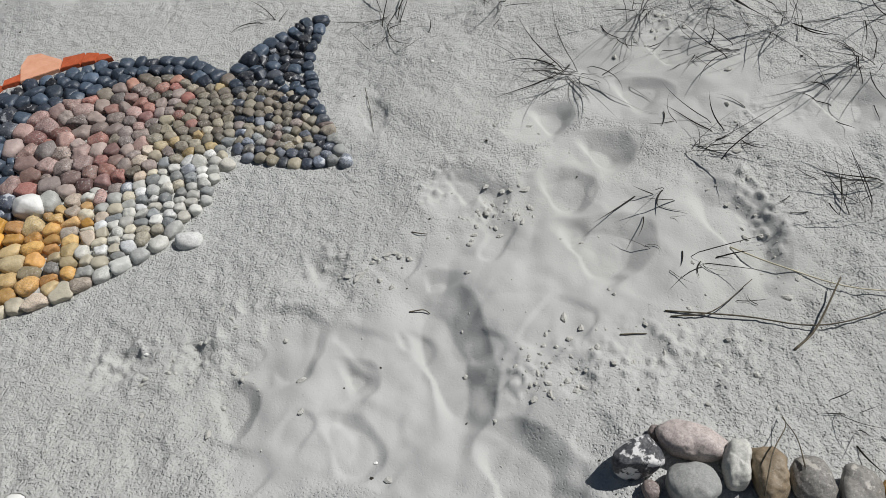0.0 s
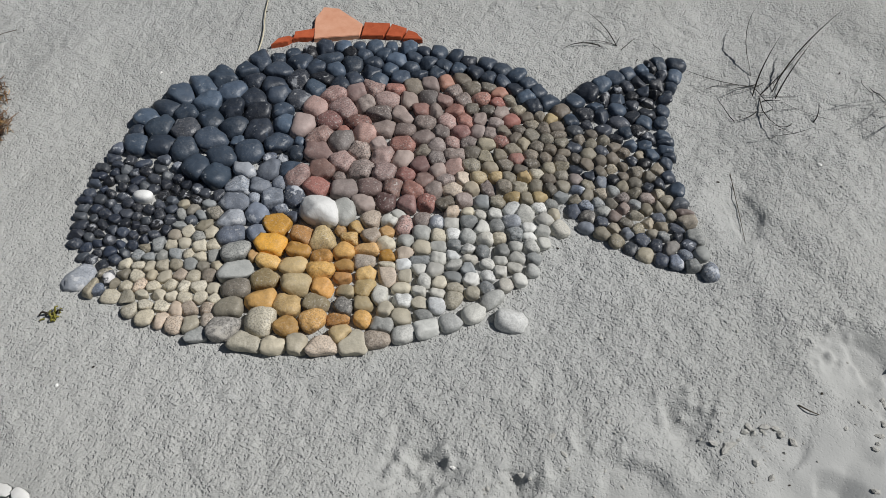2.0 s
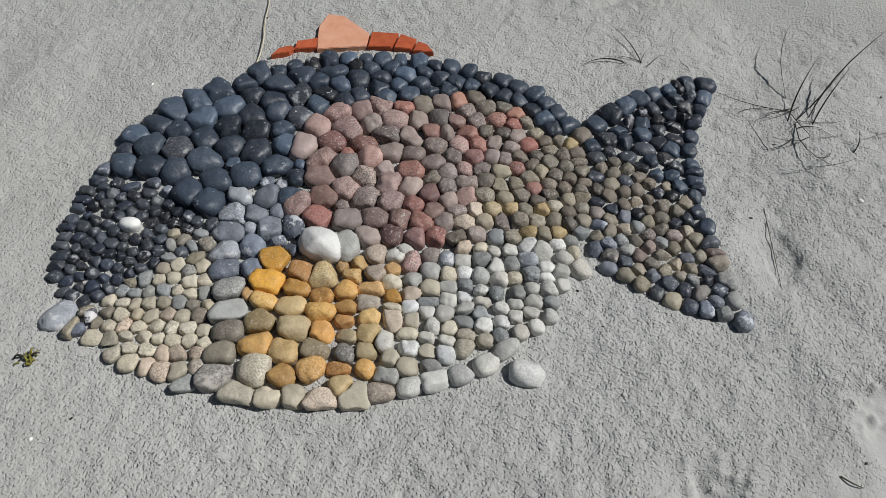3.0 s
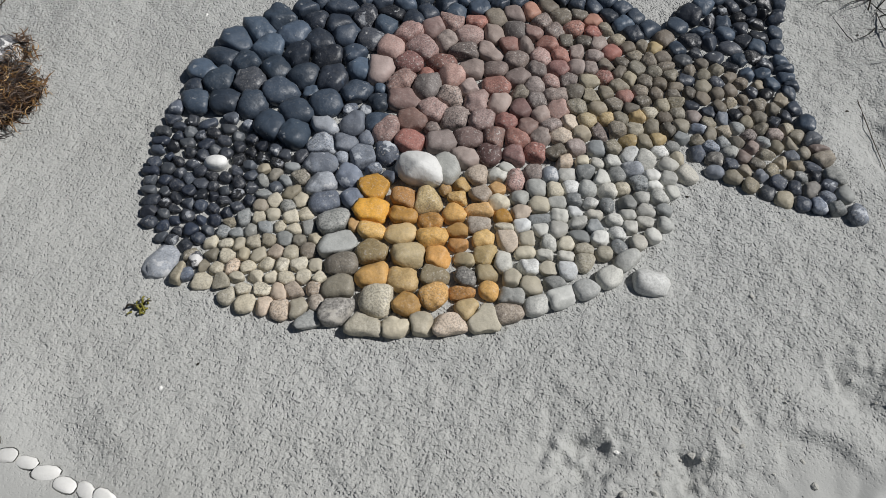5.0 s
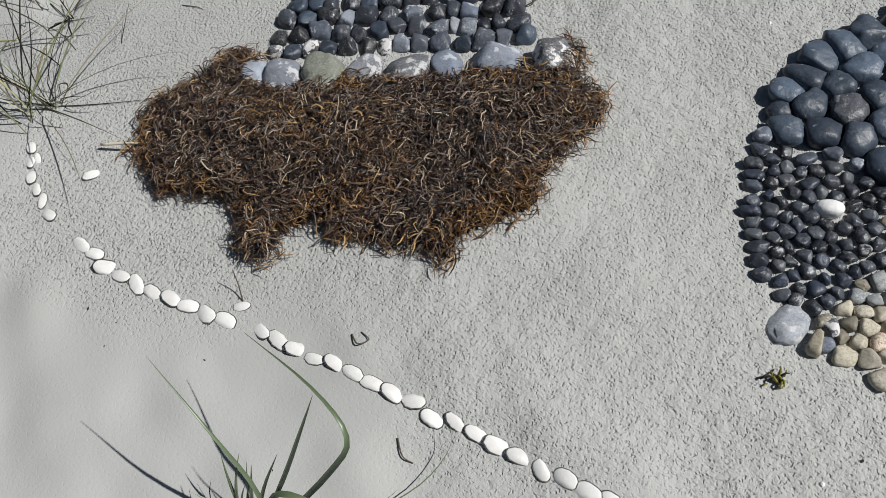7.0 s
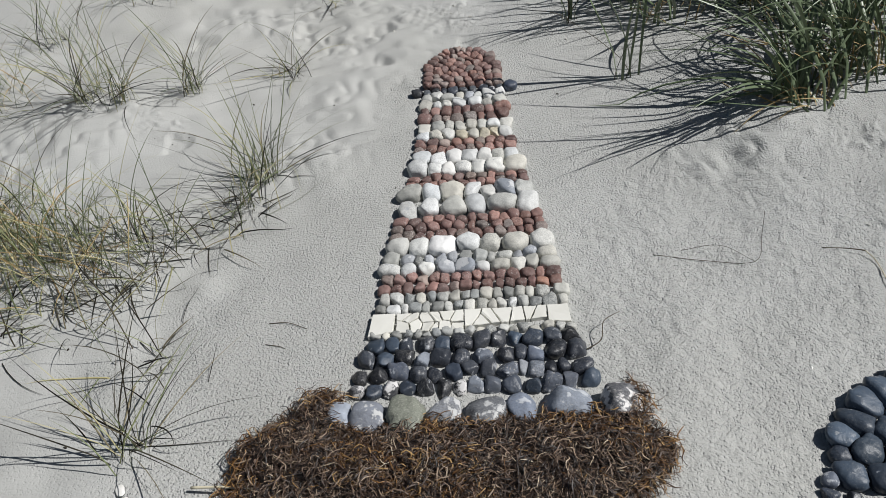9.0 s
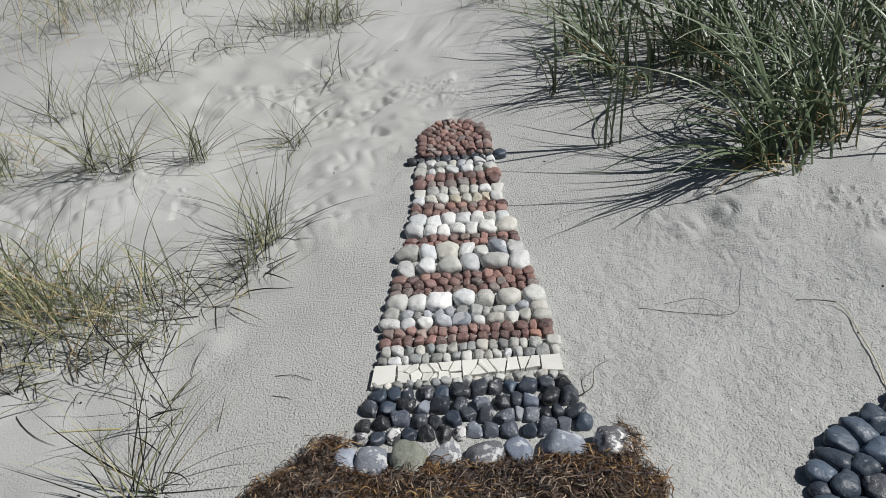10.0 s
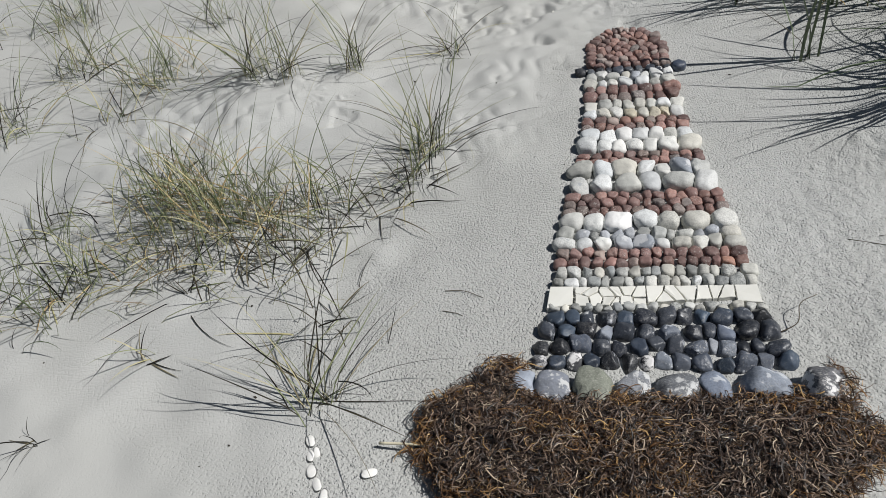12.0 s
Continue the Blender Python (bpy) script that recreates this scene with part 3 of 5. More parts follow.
def pitted_field(x, y):
    """1 where rain has pitted the sand, 0 where wind or feet have smoothed it."""
    n = (value_noise(x, y, 0.17) - 0.5) * 0.5 + (value_noise(x, y, 0.5) - 0.5) * 0.5
    _, soft = hollow_field(x, y)
    worn = (1 - smoothstep(0.0, 1.0, ((x - 0.12) / 0.62) ** 2 + ((y - 1.15) / 0.48) ** 2 + n * 0.8)) * 1.0
    worn = np.maximum(worn, 1 - smoothstep(0.2, 1.0, ((x + 0.22) / 0.50) ** 2 + ((y - 0.82) / 0.36) ** 2 + n * 0.8))
    worn = np.maximum(worn, 1 - smoothstep(0.3, 1.0, ((x - 0.52) / 0.34) ** 2 + ((y - 1.85) / 0.30) ** 2 + n * 0.9))
    drift = smoothstep(-0.10, 0.18, -(y - 0.86) + 0.16 * (-2.0 - x) * (x < -2) * 0.6 + n * 0.35) * (1 - smoothstep(-1.75, -1.35, x))
    meadow = (1 - smoothstep(-3.65, -3.2, x + n * 0.6)) * 0.72
    calm = 1 - 0.40 * np.exp(-((x + 2.05) / 0.55) ** 2 - ((y - 1.15) / 0.65) ** 2)
    return np.clip(1 - np.maximum.reduce([soft, worn * 1.1, drift, meadow]), 0.0, 1) * calm


def ground_lines(stops, steps, reach):
    """Grid lines, close together where the camera passes and wider apart towards the horizon."""
    fine = np.concatenate([np.arange(a, b - st / 2, st) for a, b, st in zip(stops, stops[1:], steps)] + [[stops[-1]]])
    low, high = [np.cumsum(st * 1.22 ** np.arange(1, 60)) for st in (steps[0], steps[-1])]
    return np.concatenate([stops[0] - low[low < reach][::-1], fine, stops[-1] + high[high < reach]])


gx = ground_lines((-4.7, -2.45, 1.1, 1.5), (0.0085, 0.0051, 0.0105), 900)
gy = ground_lines((0.45, 2.65, 3.7), (0.0051, 0.0085), 900)
GX, GY = np.meshgrid(gx, gy)
PIT = pitted_field(GX, GY)
near_by = (GX > -2.5) & (GX < 1.2) & (GY < 2.7)
c1, s1, c2, s2 = math.cos(0.6), math.sin(0.6), math.cos(2.0), math.sin(2.0)
fine = (value_noise(GX * c1 + GY * s1, GY * c1 - GX * s1, 0.0135) + value_noise(GX * c2 + GY * s2, GY * c2 - GX * s2, 0.0172) - 1.0) * 0.0034
CLOSE = 1 - smoothstep(0.0, 0.5, np.maximum(np.maximum(-4.7 - GX, GX - 1.5), np.maximum(0.45 - GY, GY - 3.7)))
GZ = ground_height(GX, GY) + CLOSE * PIT * np.where(near_by, fine, 0.0) + CLOSE * PIT * (0.25 + 0.75 * smoothstep(-2.8, -2.4, GX) * (1 - smoothstep(2.4, 2.8, GY))) * (0.4 + 1.2 * value_noise(GX, GY + 3, 0.13)) * ((value_noise(GX * c1 + GY * s1, GY * c1 - GX * s1, 0.023) + value_noise(GX * c2 + GY * s2, GY * c2 - GX * s2, 0.031) - 1.0) * 0.0022 + (value_noise(GX * c2 - GY * s2, GY * c2 + GX * s2, 0.047) - 0.5) * 0.0024)
sand_mesh = bpy.data.meshes.new("ground")
ny, nx = GX.shape
idx = np.arange(nx * ny).reshape(ny, nx)
quads = np.stack([idx[:-1, :-1], idx[:-1, 1:], idx[1:, 1:], idx[1:, :-1]], -1).reshape(-1, 4)
sand_mesh.vertices.add(nx * ny)
sand_mesh.vertices.foreach_set("co", np.stack([GX, GY, GZ], -1).astype(np.float32).ravel())
sand_mesh.loops.add(quads.size)
sand_mesh.loops.foreach_set("vertex_index", quads.astype(np.int32).ravel())
sand_mesh.polygons.add(len(quads))
sand_mesh.polygons.foreach_set("loop_start", (np.arange(len(quads)) * 4).astype(np.int32))
sand_mesh.polygons.foreach_set("use_smooth", np.ones(len(quads), bool))
sand_mesh.update()
sand_mesh.attributes.new("pitted", "FLOAT", "POINT").data.foreach_set("value", PIT.astype(np.float32).ravel())
sand_mesh.materials.append(SAND)
ground = tagged(new("ground", sand_mesh), "pale grey rain-pitted dune sand with smooth footprints", "sand", kind="structure")


def ground_at(x, y):
    return float(ground_height(np.array([x]), np.array([y]))[0])


# ---- the fish laid in beach stones ----
fish = thing("fish_mosaic", "fish picture laid in coloured beach pebbles on sand", "stone mosaic", at=(-1.2, 1.6, 0))
rng = random.Random(11)
nrng = np.random.RandomState(11)
BACK = smooth_curve([(-1.785, 1.235), (-1.845, 1.40), (-1.868, 1.56), (-1.84, 1.74), (-1.745, 1.91), (-1.637, 2.03), (-1.522, 2.112), (-1.40, 2.165), (-1.27, 2.19),
                     (-1.14, 2.192), (-1.02, 2.178), (-0.93, 2.145), (-0.862, 2.10), (-0.812, 2.045)], 8)
BELLY = smooth_curve([(-1.725, 1.175), (-1.615, 1.158), (-1.50, 1.138), (-1.40, 1.128), (-1.295, 1.136), (-1.197, 1.152), (-1.10, 1.186), (-1.015, 1.225),
                      (-0.945, 1.266), (-0.86, 1.335), (-0.80, 1.42), (-0.765, 1.50), (-0.745, 1.58), (-0.725, 1.63)], 8)
OUTLINE = np.vstack([BACK, [(-0.70, 1.9)], BELLY[::-1]])
GILL = smooth_curve([(-1.51, 1.63), (-1.512, 1.56), (-1.495, 1.49), (-1.468, 1.42), (-1.435, 1.36), (-1.405, 1.30), (-1.385, 1.24), (-1.372, 1.18), (-1.362, 1.145)], 6)


def lay(name, shapes, material, x, y, w, d, turn, sink=0.30, height=None, tip=9.0):
    h = (0.56 * min(w, d) + 0.010) if height is None else height
    laid.append(dict(name=name, style=rng.choice(shapes), material=material, x=x, y=y, w=w, d=d, h=h, turn=turn, sink=sink, tip=tip))


placed = []
laid = []
# single stones that stand out
lay("cheek_rock", ANGULAR[1:2], BONE, -1.286, 1.520, 0.112, 0.072, -0.30, 0.16, 0.066)
lay("cheek_rock", ROUND[4:5], PALE, -1.236, 1.538, 0.064, 0.082, 0.3, 0.24, 0.046)
lay("eye", [(7, 2.1, 2.4, 0.03, 0)], BONE, -1.714, 1.461, 0.052, 0.036, 0.1, 0.2, 0.034)
lay("lip", ANGULAR[2:3], PALE_BLUE, -1.738, 1.212, 0.080, 0.070, 0.5, 0.4, 0.030)
lay("lip", ROUND, SLATE, -1.680, 1.192, 0.036, 0.030, 0.2)
lay("lip", ANGULAR, MAGPIE, -1.672, 1.226, 0.036, 0.032, 0.9)
lay("belly_fin", ANGULAR[4:5], CHALK, -0.800, 1.352, 0.094, 0.054, -0.22, 0.42, 0.042)
placed += [(-1.735, 1.212, 0.070), (-1.290, 1.528, 0.092), (-1.235, 1.535, 0.066), (-1.714, 1.461, 0.044)]

# two courses of dark stones along the back
for row, (inset, step, size) in enumerate(((0.022, 0.047, 0.047), (0.066, 0.051, 0.050))):
    pts, ways = along(BACK[40:] if row == 0 else BACK[70:], step)
    for (x, y), (wx, wy) in zip(pts, ways):
        w = size * rng.uniform(0.88, 1.12)
        x, y = x + wy * inset, y - wx * inset
        lay("back_pebble", ROUND, NAVY if rng.random() < 0.9 else FLINT, x, y, w, w * rng.uniform(0.85, 1.1), math.atan2(wy, wx))
        placed.append((x, y, w * 1.0))

# the gill: a column of blue grey stones
pts, ways = along(GILL, 0.050)
for k, ((x, y), (wx, wy)) in enumerate(zip(pts, ways)):
    q = k / (len(pts) - 1)
    mat = (SLATE if k % 3 else PALE_BLUE) if q < 0.55 else (GREY if q < 0.72 else OLIVE if q < 0.9 else COARSE)
    lay("gill_pebble", ROUND + BOXY, mat, x, y, 0.074 * rng.uniform(0.9, 1.1), 0.048 * rng.uniform(0.9, 1.08), math.atan2(wy, wx) + 1.57)
    placed.append((x, y, 0.062))

# the belly's lowest course
pts, ways = along([p for p in BELLY if p[0] > -1.34 and p[1] < 1.40], 0.055)
for k, ((x, y), (wx, wy)) in enumerate(zip(pts, ways)):
    q = k / (len(pts) - 1)
    w = (0.062 - 0.014 * q) * rng.uniform(0.92, 1.06)
    mat = rng.choice((CREAM, TAN, CREAM, PALE)) if q < 0.6 else PALE
    x, y = x - wy * 0.020, y + wx * 0.020
    lay("belly_pebble", BOXY, mat, x, y, w, 0.040 * rng.uniform(0.9, 1.1), math.atan2(wy, wx), height=0.03)
    placed.append((x, y, 0.047))


def red_edge(y):
    """Where the dark shoulder gives way to the red flank."""
    return float(np.interp(y, (1.50, 1.57, 1.68, 1.76, 1.83, 1.93, 1.97, 2.01, 2.06, 2.10), (-1.36, -1.375, -1.455, -1.525, -1.48, -1.44, -1.37, -1.28, -1.16, -0.95)))


def flank_material(x, y):
    """The colour of the flank at a place."""
    x, y = x + rng.gauss(0, 0.022), y + rng.gauss(0, 0.022)
    top = float(np.interp(x, (-1.45, -1.1, -0.8), (1.50, 1.60, 1.72)))
    low = float(np.interp(x, (-1.45, -1.25, -1.1, -0.95, -0.78), (1.14, 1.20, 1.30, 1.42, 1.60)))
    q = rng.random()
    if x < -1.31 and 1.495 < y < 1.60:
        return rng.choice((SLATE, SLATE, GREY, MARBLED))
    if x < -1.15 and y < 1.53:
        if y < 1.20:
            return rng.choice((TAN, CREAM, ORANGE))
        return ORANGE if q < 0.80 else OCHRE if q < 0.90 else COARSE if q < 0.95 else TAN
    if y > top:
        if y > float(np.interp(x, (-1.3, -1.1, -0.9, -0.8), (1.99, 2.05, 2.03, 1.98))):
            return rng.choice((UMBER, UMBER, OLIVE, RUST if x > -1.15 else MAUVE))
        if x < -1.16:
            return PINK if q < 0.45 else RED if q < 0.80 else MAUVE
        if x < -1.02:
            return PINK if q < 0.16 else RED if q < 0.42 else MAUVE if q < 0.78 else UMBER
        if x < -0.90:
            if y < top + 0.10:
                return OCHRE if q < 0.25 else TAN if q < 0.4 else OLIVE if q < 0.8 else MAUVE
            return MAUVE if q < 0.34 else OLIVE if q < 0.58 else UMBER if q < 0.92 else RED
        if y < top + 0.07:
            return OCHRE if q < 0.30 else CREAM if q < 0.55 else OLIVE
        return UMBER if q < 0.6 else OLIVE if q < 0.95 else OCHRE
    band = (y - low) / max(top - low, 0.05)
    if x < -1.10:
        return rng.choice((TAN, CREAM, ORANGE, OCHRE)) if band < 0.75 else rng.choice((TAN, PINK, MAUVE))
    if band > 0.78:
        return rng.choice((TAN, OCHRE, OLIVE, MAUVE)) if x < -0.95 else rng.choice((OCHRE, CREAM, GREY, OLIVE))
    if x < -1.03:
        return rng.choice((CREAM, PALE, PALE, TAN, CREAM))
    return rng.choice((PALE, CHALK, PALE, GREY, CREAM, PALE_BLUE if band > 0.4 else PALE))


def flank_line(x):
    """Where the neat columns of the belly end and the looser red flank begins."""
    return float(np.interp(x, (-1.45, -1.30, -1.1, -0.8, -0.7), (1.50, 1.52, 1.58, 1.69, 1.72)))


# the flank: leaning columns of stones, wide at the gill and narrow at the tail
lane = 0.0
column_x = -1.455
fixed = np.array(placed)
while column_x < -0.47:
    width = float(np.interp(column_x, (-1.40, -1.30, -1.20, -1.14, -1.0, -0.9, -0.6), (0.074, 0.064, 0.058, 0.045, 0.041, 0.037, 0.034)))
    y = 1.12 + rng.uniform(0, 0.03)
    while y < 1.72:
        grow = 1.0 if y < 1.5 else float(np.interp(column_x, (-1.3, -1.0), (1.06, 1.0)))
        tall = min(width, 0.062) * rng.uniform(0.60, 0.98) * (1.0 if y < 1.5 else 1.14) * grow
        lean = 0.25 + 0.10 * (y - 1.3)
        x = column_x - lean * (y + tall / 2 - 1.2) + rng.gauss(0, width * 0.08)
        yy = y + tall / 2
        y += tall * 1.03
        p = np.array([[x, yy]])
        if not inside(OUTLINE, p)[0] or edge_distance(OUTLINE, p)[0] < 0.022:
            continue
        if x < float(np.interp(yy, GILL[::-1, 1], GILL[::-1, 0])) + 0.035 and yy < 1.6:
            continue
        if yy > flank_line(x):
            continue
        gap = np.linalg.norm(fixed[:, :2] - p, axis=1) - fixed[:, 2] * 0.5
        if gap.min() < tall * 0.27:
            continue
        w = width * rng.uniform(0.93, 1.08)
        shapes = BOXY if yy < 1.5 else ROUND + BOXY
        lay("flank_pebble", shapes, flank_material(x, yy), x, yy, w, tall * rng.uniform(0.96, 1.06), -0.12 + rng.gauss(0, 0.20))
        placed.append((x, yy, (w + tall) * 0.5))
    column_x += width * 1.01

inner = [(x + 0.0, y - 0.088) for x, y in BACK if -1.10 < x < -0.85]
FLANK = np.array([(red_edge(y), y) for y in np.arange(1.57, 2.06, 0.03)] + inner + [(-0.80, 1.99), (-0.765, 1.90), (-0.745, 1.80), (-0.735, 1.72)] + [(x, flank_line(x) + 0.005) for x in np.arange(-0.74, -1.36, -0.05)])
for x, y, w in pack(FLANK, lambda x, y: float(np.interp(x, (-1.5, -1.25, -1.08, -0.95, -0.75), (0.068, 0.062, 0.050, 0.043, 0.038))), nrng, taken=placed, rounds=70):
    lay("flank_pebble", ROUND + BOXY, flank_material(x, y), x, y, w * rng.uniform(1.02, 1.24), w * rng.uniform(0.80, 0.98), -0.05 + rng.gauss(0, 0.22))
    placed.append((x, y, w))

# the dark shoulder
fixed = np.array(placed)
shoulder = [p for p in BACK if p[1] > 1.585 or p[0] > -1.5]
edge = [(red_edge(y) - 0.004, y) for y in np.arange(2.10, 1.53, -0.03)]
SHOULDER = np.array([tuple(p) for p in shoulder if p[0] < -0.98] + edge + [(-1.47, 1.60), (-1.52, 1.545), (-1.60, 1.545), (-1.70, 1.580), (-1.80, 1.592)])
for x, y, w in pack(SHOULDER, lambda x, y: float(np.interp(x, (-1.85, -1.72, -1.55, -1.40, -1.1), (0.054, 0.073, 0.070, 0.056, 0.050))), nrng, taken=placed):
    mat = NAVY if rng.random() < 0.86 else FLINT
    if y < 1.64 and x > -1.55:
        mat = SLATE if rng.random() < 0.5 else PALE_BLUE if rng.random() < 0.4 else NAVY
    lay("back_pebble", ROUND, mat, x, y, w * rng.uniform(1.0, 1.24), w * rng.uniform(0.88, 1.02), 0.45 + rng.gauss(0, 0.35), height=w * 0.68)
    placed.append((x, y, w))

# the head: small dark stones over a pale chin
CHIN_LINE = [(-1.66, 1.185), (-1.675, 1.25), (-1.655, 1.325), (-1.60, 1.385), (-1.545, 1.435), (-1.50, 1.455)]
head_top = [(-1.50, 1.52), (-1.60, 1.530), (-1.70, 1.566), (-1.80, 1.578), (-1.862, 1.575)]
front = [tuple(p) for p in BACK if p[1] < 1.56][::-1]
HEAD_AREA = np.array(head_top + front + [(-1.76, 1.25), (-1.70, 1.245)] + CHIN_LINE[1:])
for x, y, w in pack(HEAD_AREA, lambda x, y: 0.032, nrng, taken=placed):
    pale = x > -1.62 and y < 1.50
    mat = (GREY if rng.random() < 0.5 else OLIVE if rng.random() < 0.5 else HEAD) if pale and rng.random() < 0.75 else (HEAD if rng.random() < 0.75 else FLINT)
    lay("head_pebble", ROUND + ANGULAR, mat, x, y, w * rng.uniform(1.05, 1.32), w * rng.uniform(0.80, 0.98), 0.12 + rng.gauss(0, 0.3), height=0.022)
    placed.append((x, y, w))
CHIN = np.array(CHIN_LINE + [(-1.475, 1.40), (-1.445, 1.34), (-1.415, 1.27), (-1.395, 1.19), (-1.385, 1.132), (-1.45, 1.132), (-1.55, 1.145), (-1.63, 1.160)])
for x, y, w in pack(CHIN, lambda x, y: 0.034 if y > 1.2 else 0.037, nrng, taken=placed):
    grey_side = x < -1.62 or (y > 1.36 and rng.random() < 0.7)
    mat = rng.choice((OLIVE, OLIVE, GREY, CREAM)) if grey_side else rng.choice((CREAM, OLIVE, TAN, CREAM, GREY, CREAM))
    lay("chin_pebble", BOXY + ANGULAR[:5], mat, x, y, w * rng.uniform(1.0, 1.18), w * rng.uniform(0.86, 1.0), rng.uniform(-1.5, 1.5), height=0.020, tip=5)
    placed.append((x, y, w))

# the tail
TAIL_TOP = smooth_curve([(-0.800, 2.055), (-0.745, 2.15), (-0.672, 2.232), (-0.585, 2.30), (-0.512, 2.325)], 6)
TAIL_END = smooth_curve([(-0.500, 2.31), (-0.517, 2.20), (-0.524, 2.09), (-0.515, 1.99), (-0.497, 1.90), (-0.472, 1.82), (-0.442, 1.735), (-0.402, 1.655), (-0.365, 1.585)], 6)
TAIL_LOW = smooth_curve([(-0.375, 1.572), (-0.44, 1.588), (-0.51, 1.584), (-0.58, 1.602), (-0.64, 1.622), (-0.70, 1.638)], 6)
TAIL = np.vstack([TAIL_TOP, TAIL_END, TAIL_LOW, [(-0.725, 1.66), (-0.735, 1.75), (-0.760, 1.90), (-0.785, 2.01)]])
for line, inset, step in ((TAIL_TOP, 0.020, 0.052), (TAIL_END, 0.020, 0.046), (TAIL_LOW, 0.016, 0.038)):
    pts, ways = along(line, step)
    for (x, y), (wx, wy) in zip(pts, ways):
        x, y = x + wy * inset, y - wx * inset
        if any(math.hypot(x - a, y - b) < (c + 0.03) * 0.5 for a, b, c in placed):
            continue
        w = step * rng.uniform(0.92, 1.08)
        mat = NAVY if y > 1.80 else rng.choice((GREY, OLIVE, HEAD, SLATE)) if y > 1.63 or x < -0.48 else SLATE
        lay("tail_pebble", ROUND, mat, x, y, w, w * rng.uniform(0.74, 0.95), math.atan2(wy, wx))
        placed.append((x, y, w * 0.92))
for x, y, w in pack(TAIL, lambda x, y: 0.044 if y > 2.0 else 0.038, nrng, taken=placed):
    q = rng.random()
    if y > 1.93 - 0.25 * (x + 0.6):
        mat = FLINT if q < 0.5 else NAVY
    elif y > 1.80:
        mat = FLINT if q < 0.3 else UMBER if q < 0.6 else OLIVE if q < 0.8 else HEAD
    elif y > 1.68:
        mat = OLIVE if q < 0.45 else GREY if q < 0.65 else MAUVE if q < 0.8 else SLATE
    else:
        mat = SLATE if q < 0.25 else GREY if q < 0.50 else OLIVE if q < 0.80 else COARSE if q < 0.9 else FLINT
    lay("tail_pebble", ANGULAR + ROUND, mat, x, y, w * rng.uniform(1.02, 1.28), w * rng.uniform(0.82, 1.0), rng.gauss(-0.2, 0.5))
    placed.append((x, y, w))


def fill_gaps(poly, taken, least, most):
    """Small stones for the holes that are left: (x, y, width), widest first."""
    grid = np.stack(np.meshgrid(np.arange(poly[:, 0].min(), poly[:, 0].max(), 0.005), np.arange(poly[:, 1].min(), poly[:, 1].max(), 0.005)), -1).reshape(-1, 2)
    grid = grid[inside(poly, grid)]
    room = np.minimum(edge_distance(poly, grid) + 0.004, 1)
    for x, y, w in taken:
        room = np.minimum(room, np.hypot(grid[:, 0] - x, grid[:, 1] - y) - w * 0.53)
    out = []
    while room.max() > least / 2:
        k = int(room.argmax())
        w = min(most, 2 * room[k])
        out.append((grid[k, 0], grid[k, 1], w))
        room = np.minimum(room, np.hypot(grid[:, 0] - grid[k, 0], grid[:, 1] - grid[k, 1]) - w * 0.5)
    return out


for area in (np.vstack([BACK, TAIL_TOP[:1], [(-0.75, 1.9), (-0.72, 1.66)], BELLY[::-1]]), TAIL):
    for x, y, w in fill_gaps(area, placed, 0.025, 0.052):
        close = min(laid, key=lambda q: math.hypot(q["x"] - x, q["y"] - y) + (0.2 if q["name"] in ("eye", "cheek_rock", "lip", "gill_pebble") else 0))
        filler = SLATE if x < -1.37 and 1.40 < y < 1.62 else UMBER if y > 1.9 and close["material"] is OCHRE else close["material"]
        lay(close["name"], ROUND + BOXY, filler, x, y, w * rng.uniform(0.98, 1.1), w * rng.uniform(0.92, 1.0), rng.gauss(0, 0.5))
        placed.append((x, y, w))
settle(laid, fish, rng, lambda x, y: 0.0024 if x < -1.5 and y < 1.56 else 0.0018)


def slab(points, z0, z1, bevel=0.0015, seed=1):
    """A flat piece of broken tile with slightly uneven edges."""
    r = random.Random(seed)
    bm = bmesh.new()
    ring = []
    n = len(points)
    for i in range(n):
        a, b = Vector(points[i]), Vector(points[(i + 1) % n])
        ring.append(a)
        for t in (0.33, 0.66):
            ring.append(a.lerp(b, t) + Vector((r.uniform(-1, 1), r.uniform(-1, 1))) * 0.0012)
    low = [bm.verts.new((p.x, p.y, z0)) for p in ring]
    high = [bm.verts.new((p.x, p.y, z1 + r.uniform(-0.0006, 0.0006))) for p in ring]
    bm.faces.new(high)
    bm.faces.new(low[::-1])
    for i in range(len(ring)):
        j = (i + 1) % len(ring)
        bm.faces.new((low[i], low[j], high[j], high[i]))
    bmesh.ops.recalc_face_normals(bm, faces=bm.faces)
    if bevel:
        bmesh.ops.bevel(bm, geom=[e for e in bm.edges if all(v.co.z > (z0 + z1) / 2 for v in e.verts)], offset=bevel, segments=2, affect="EDGES")
    return bm


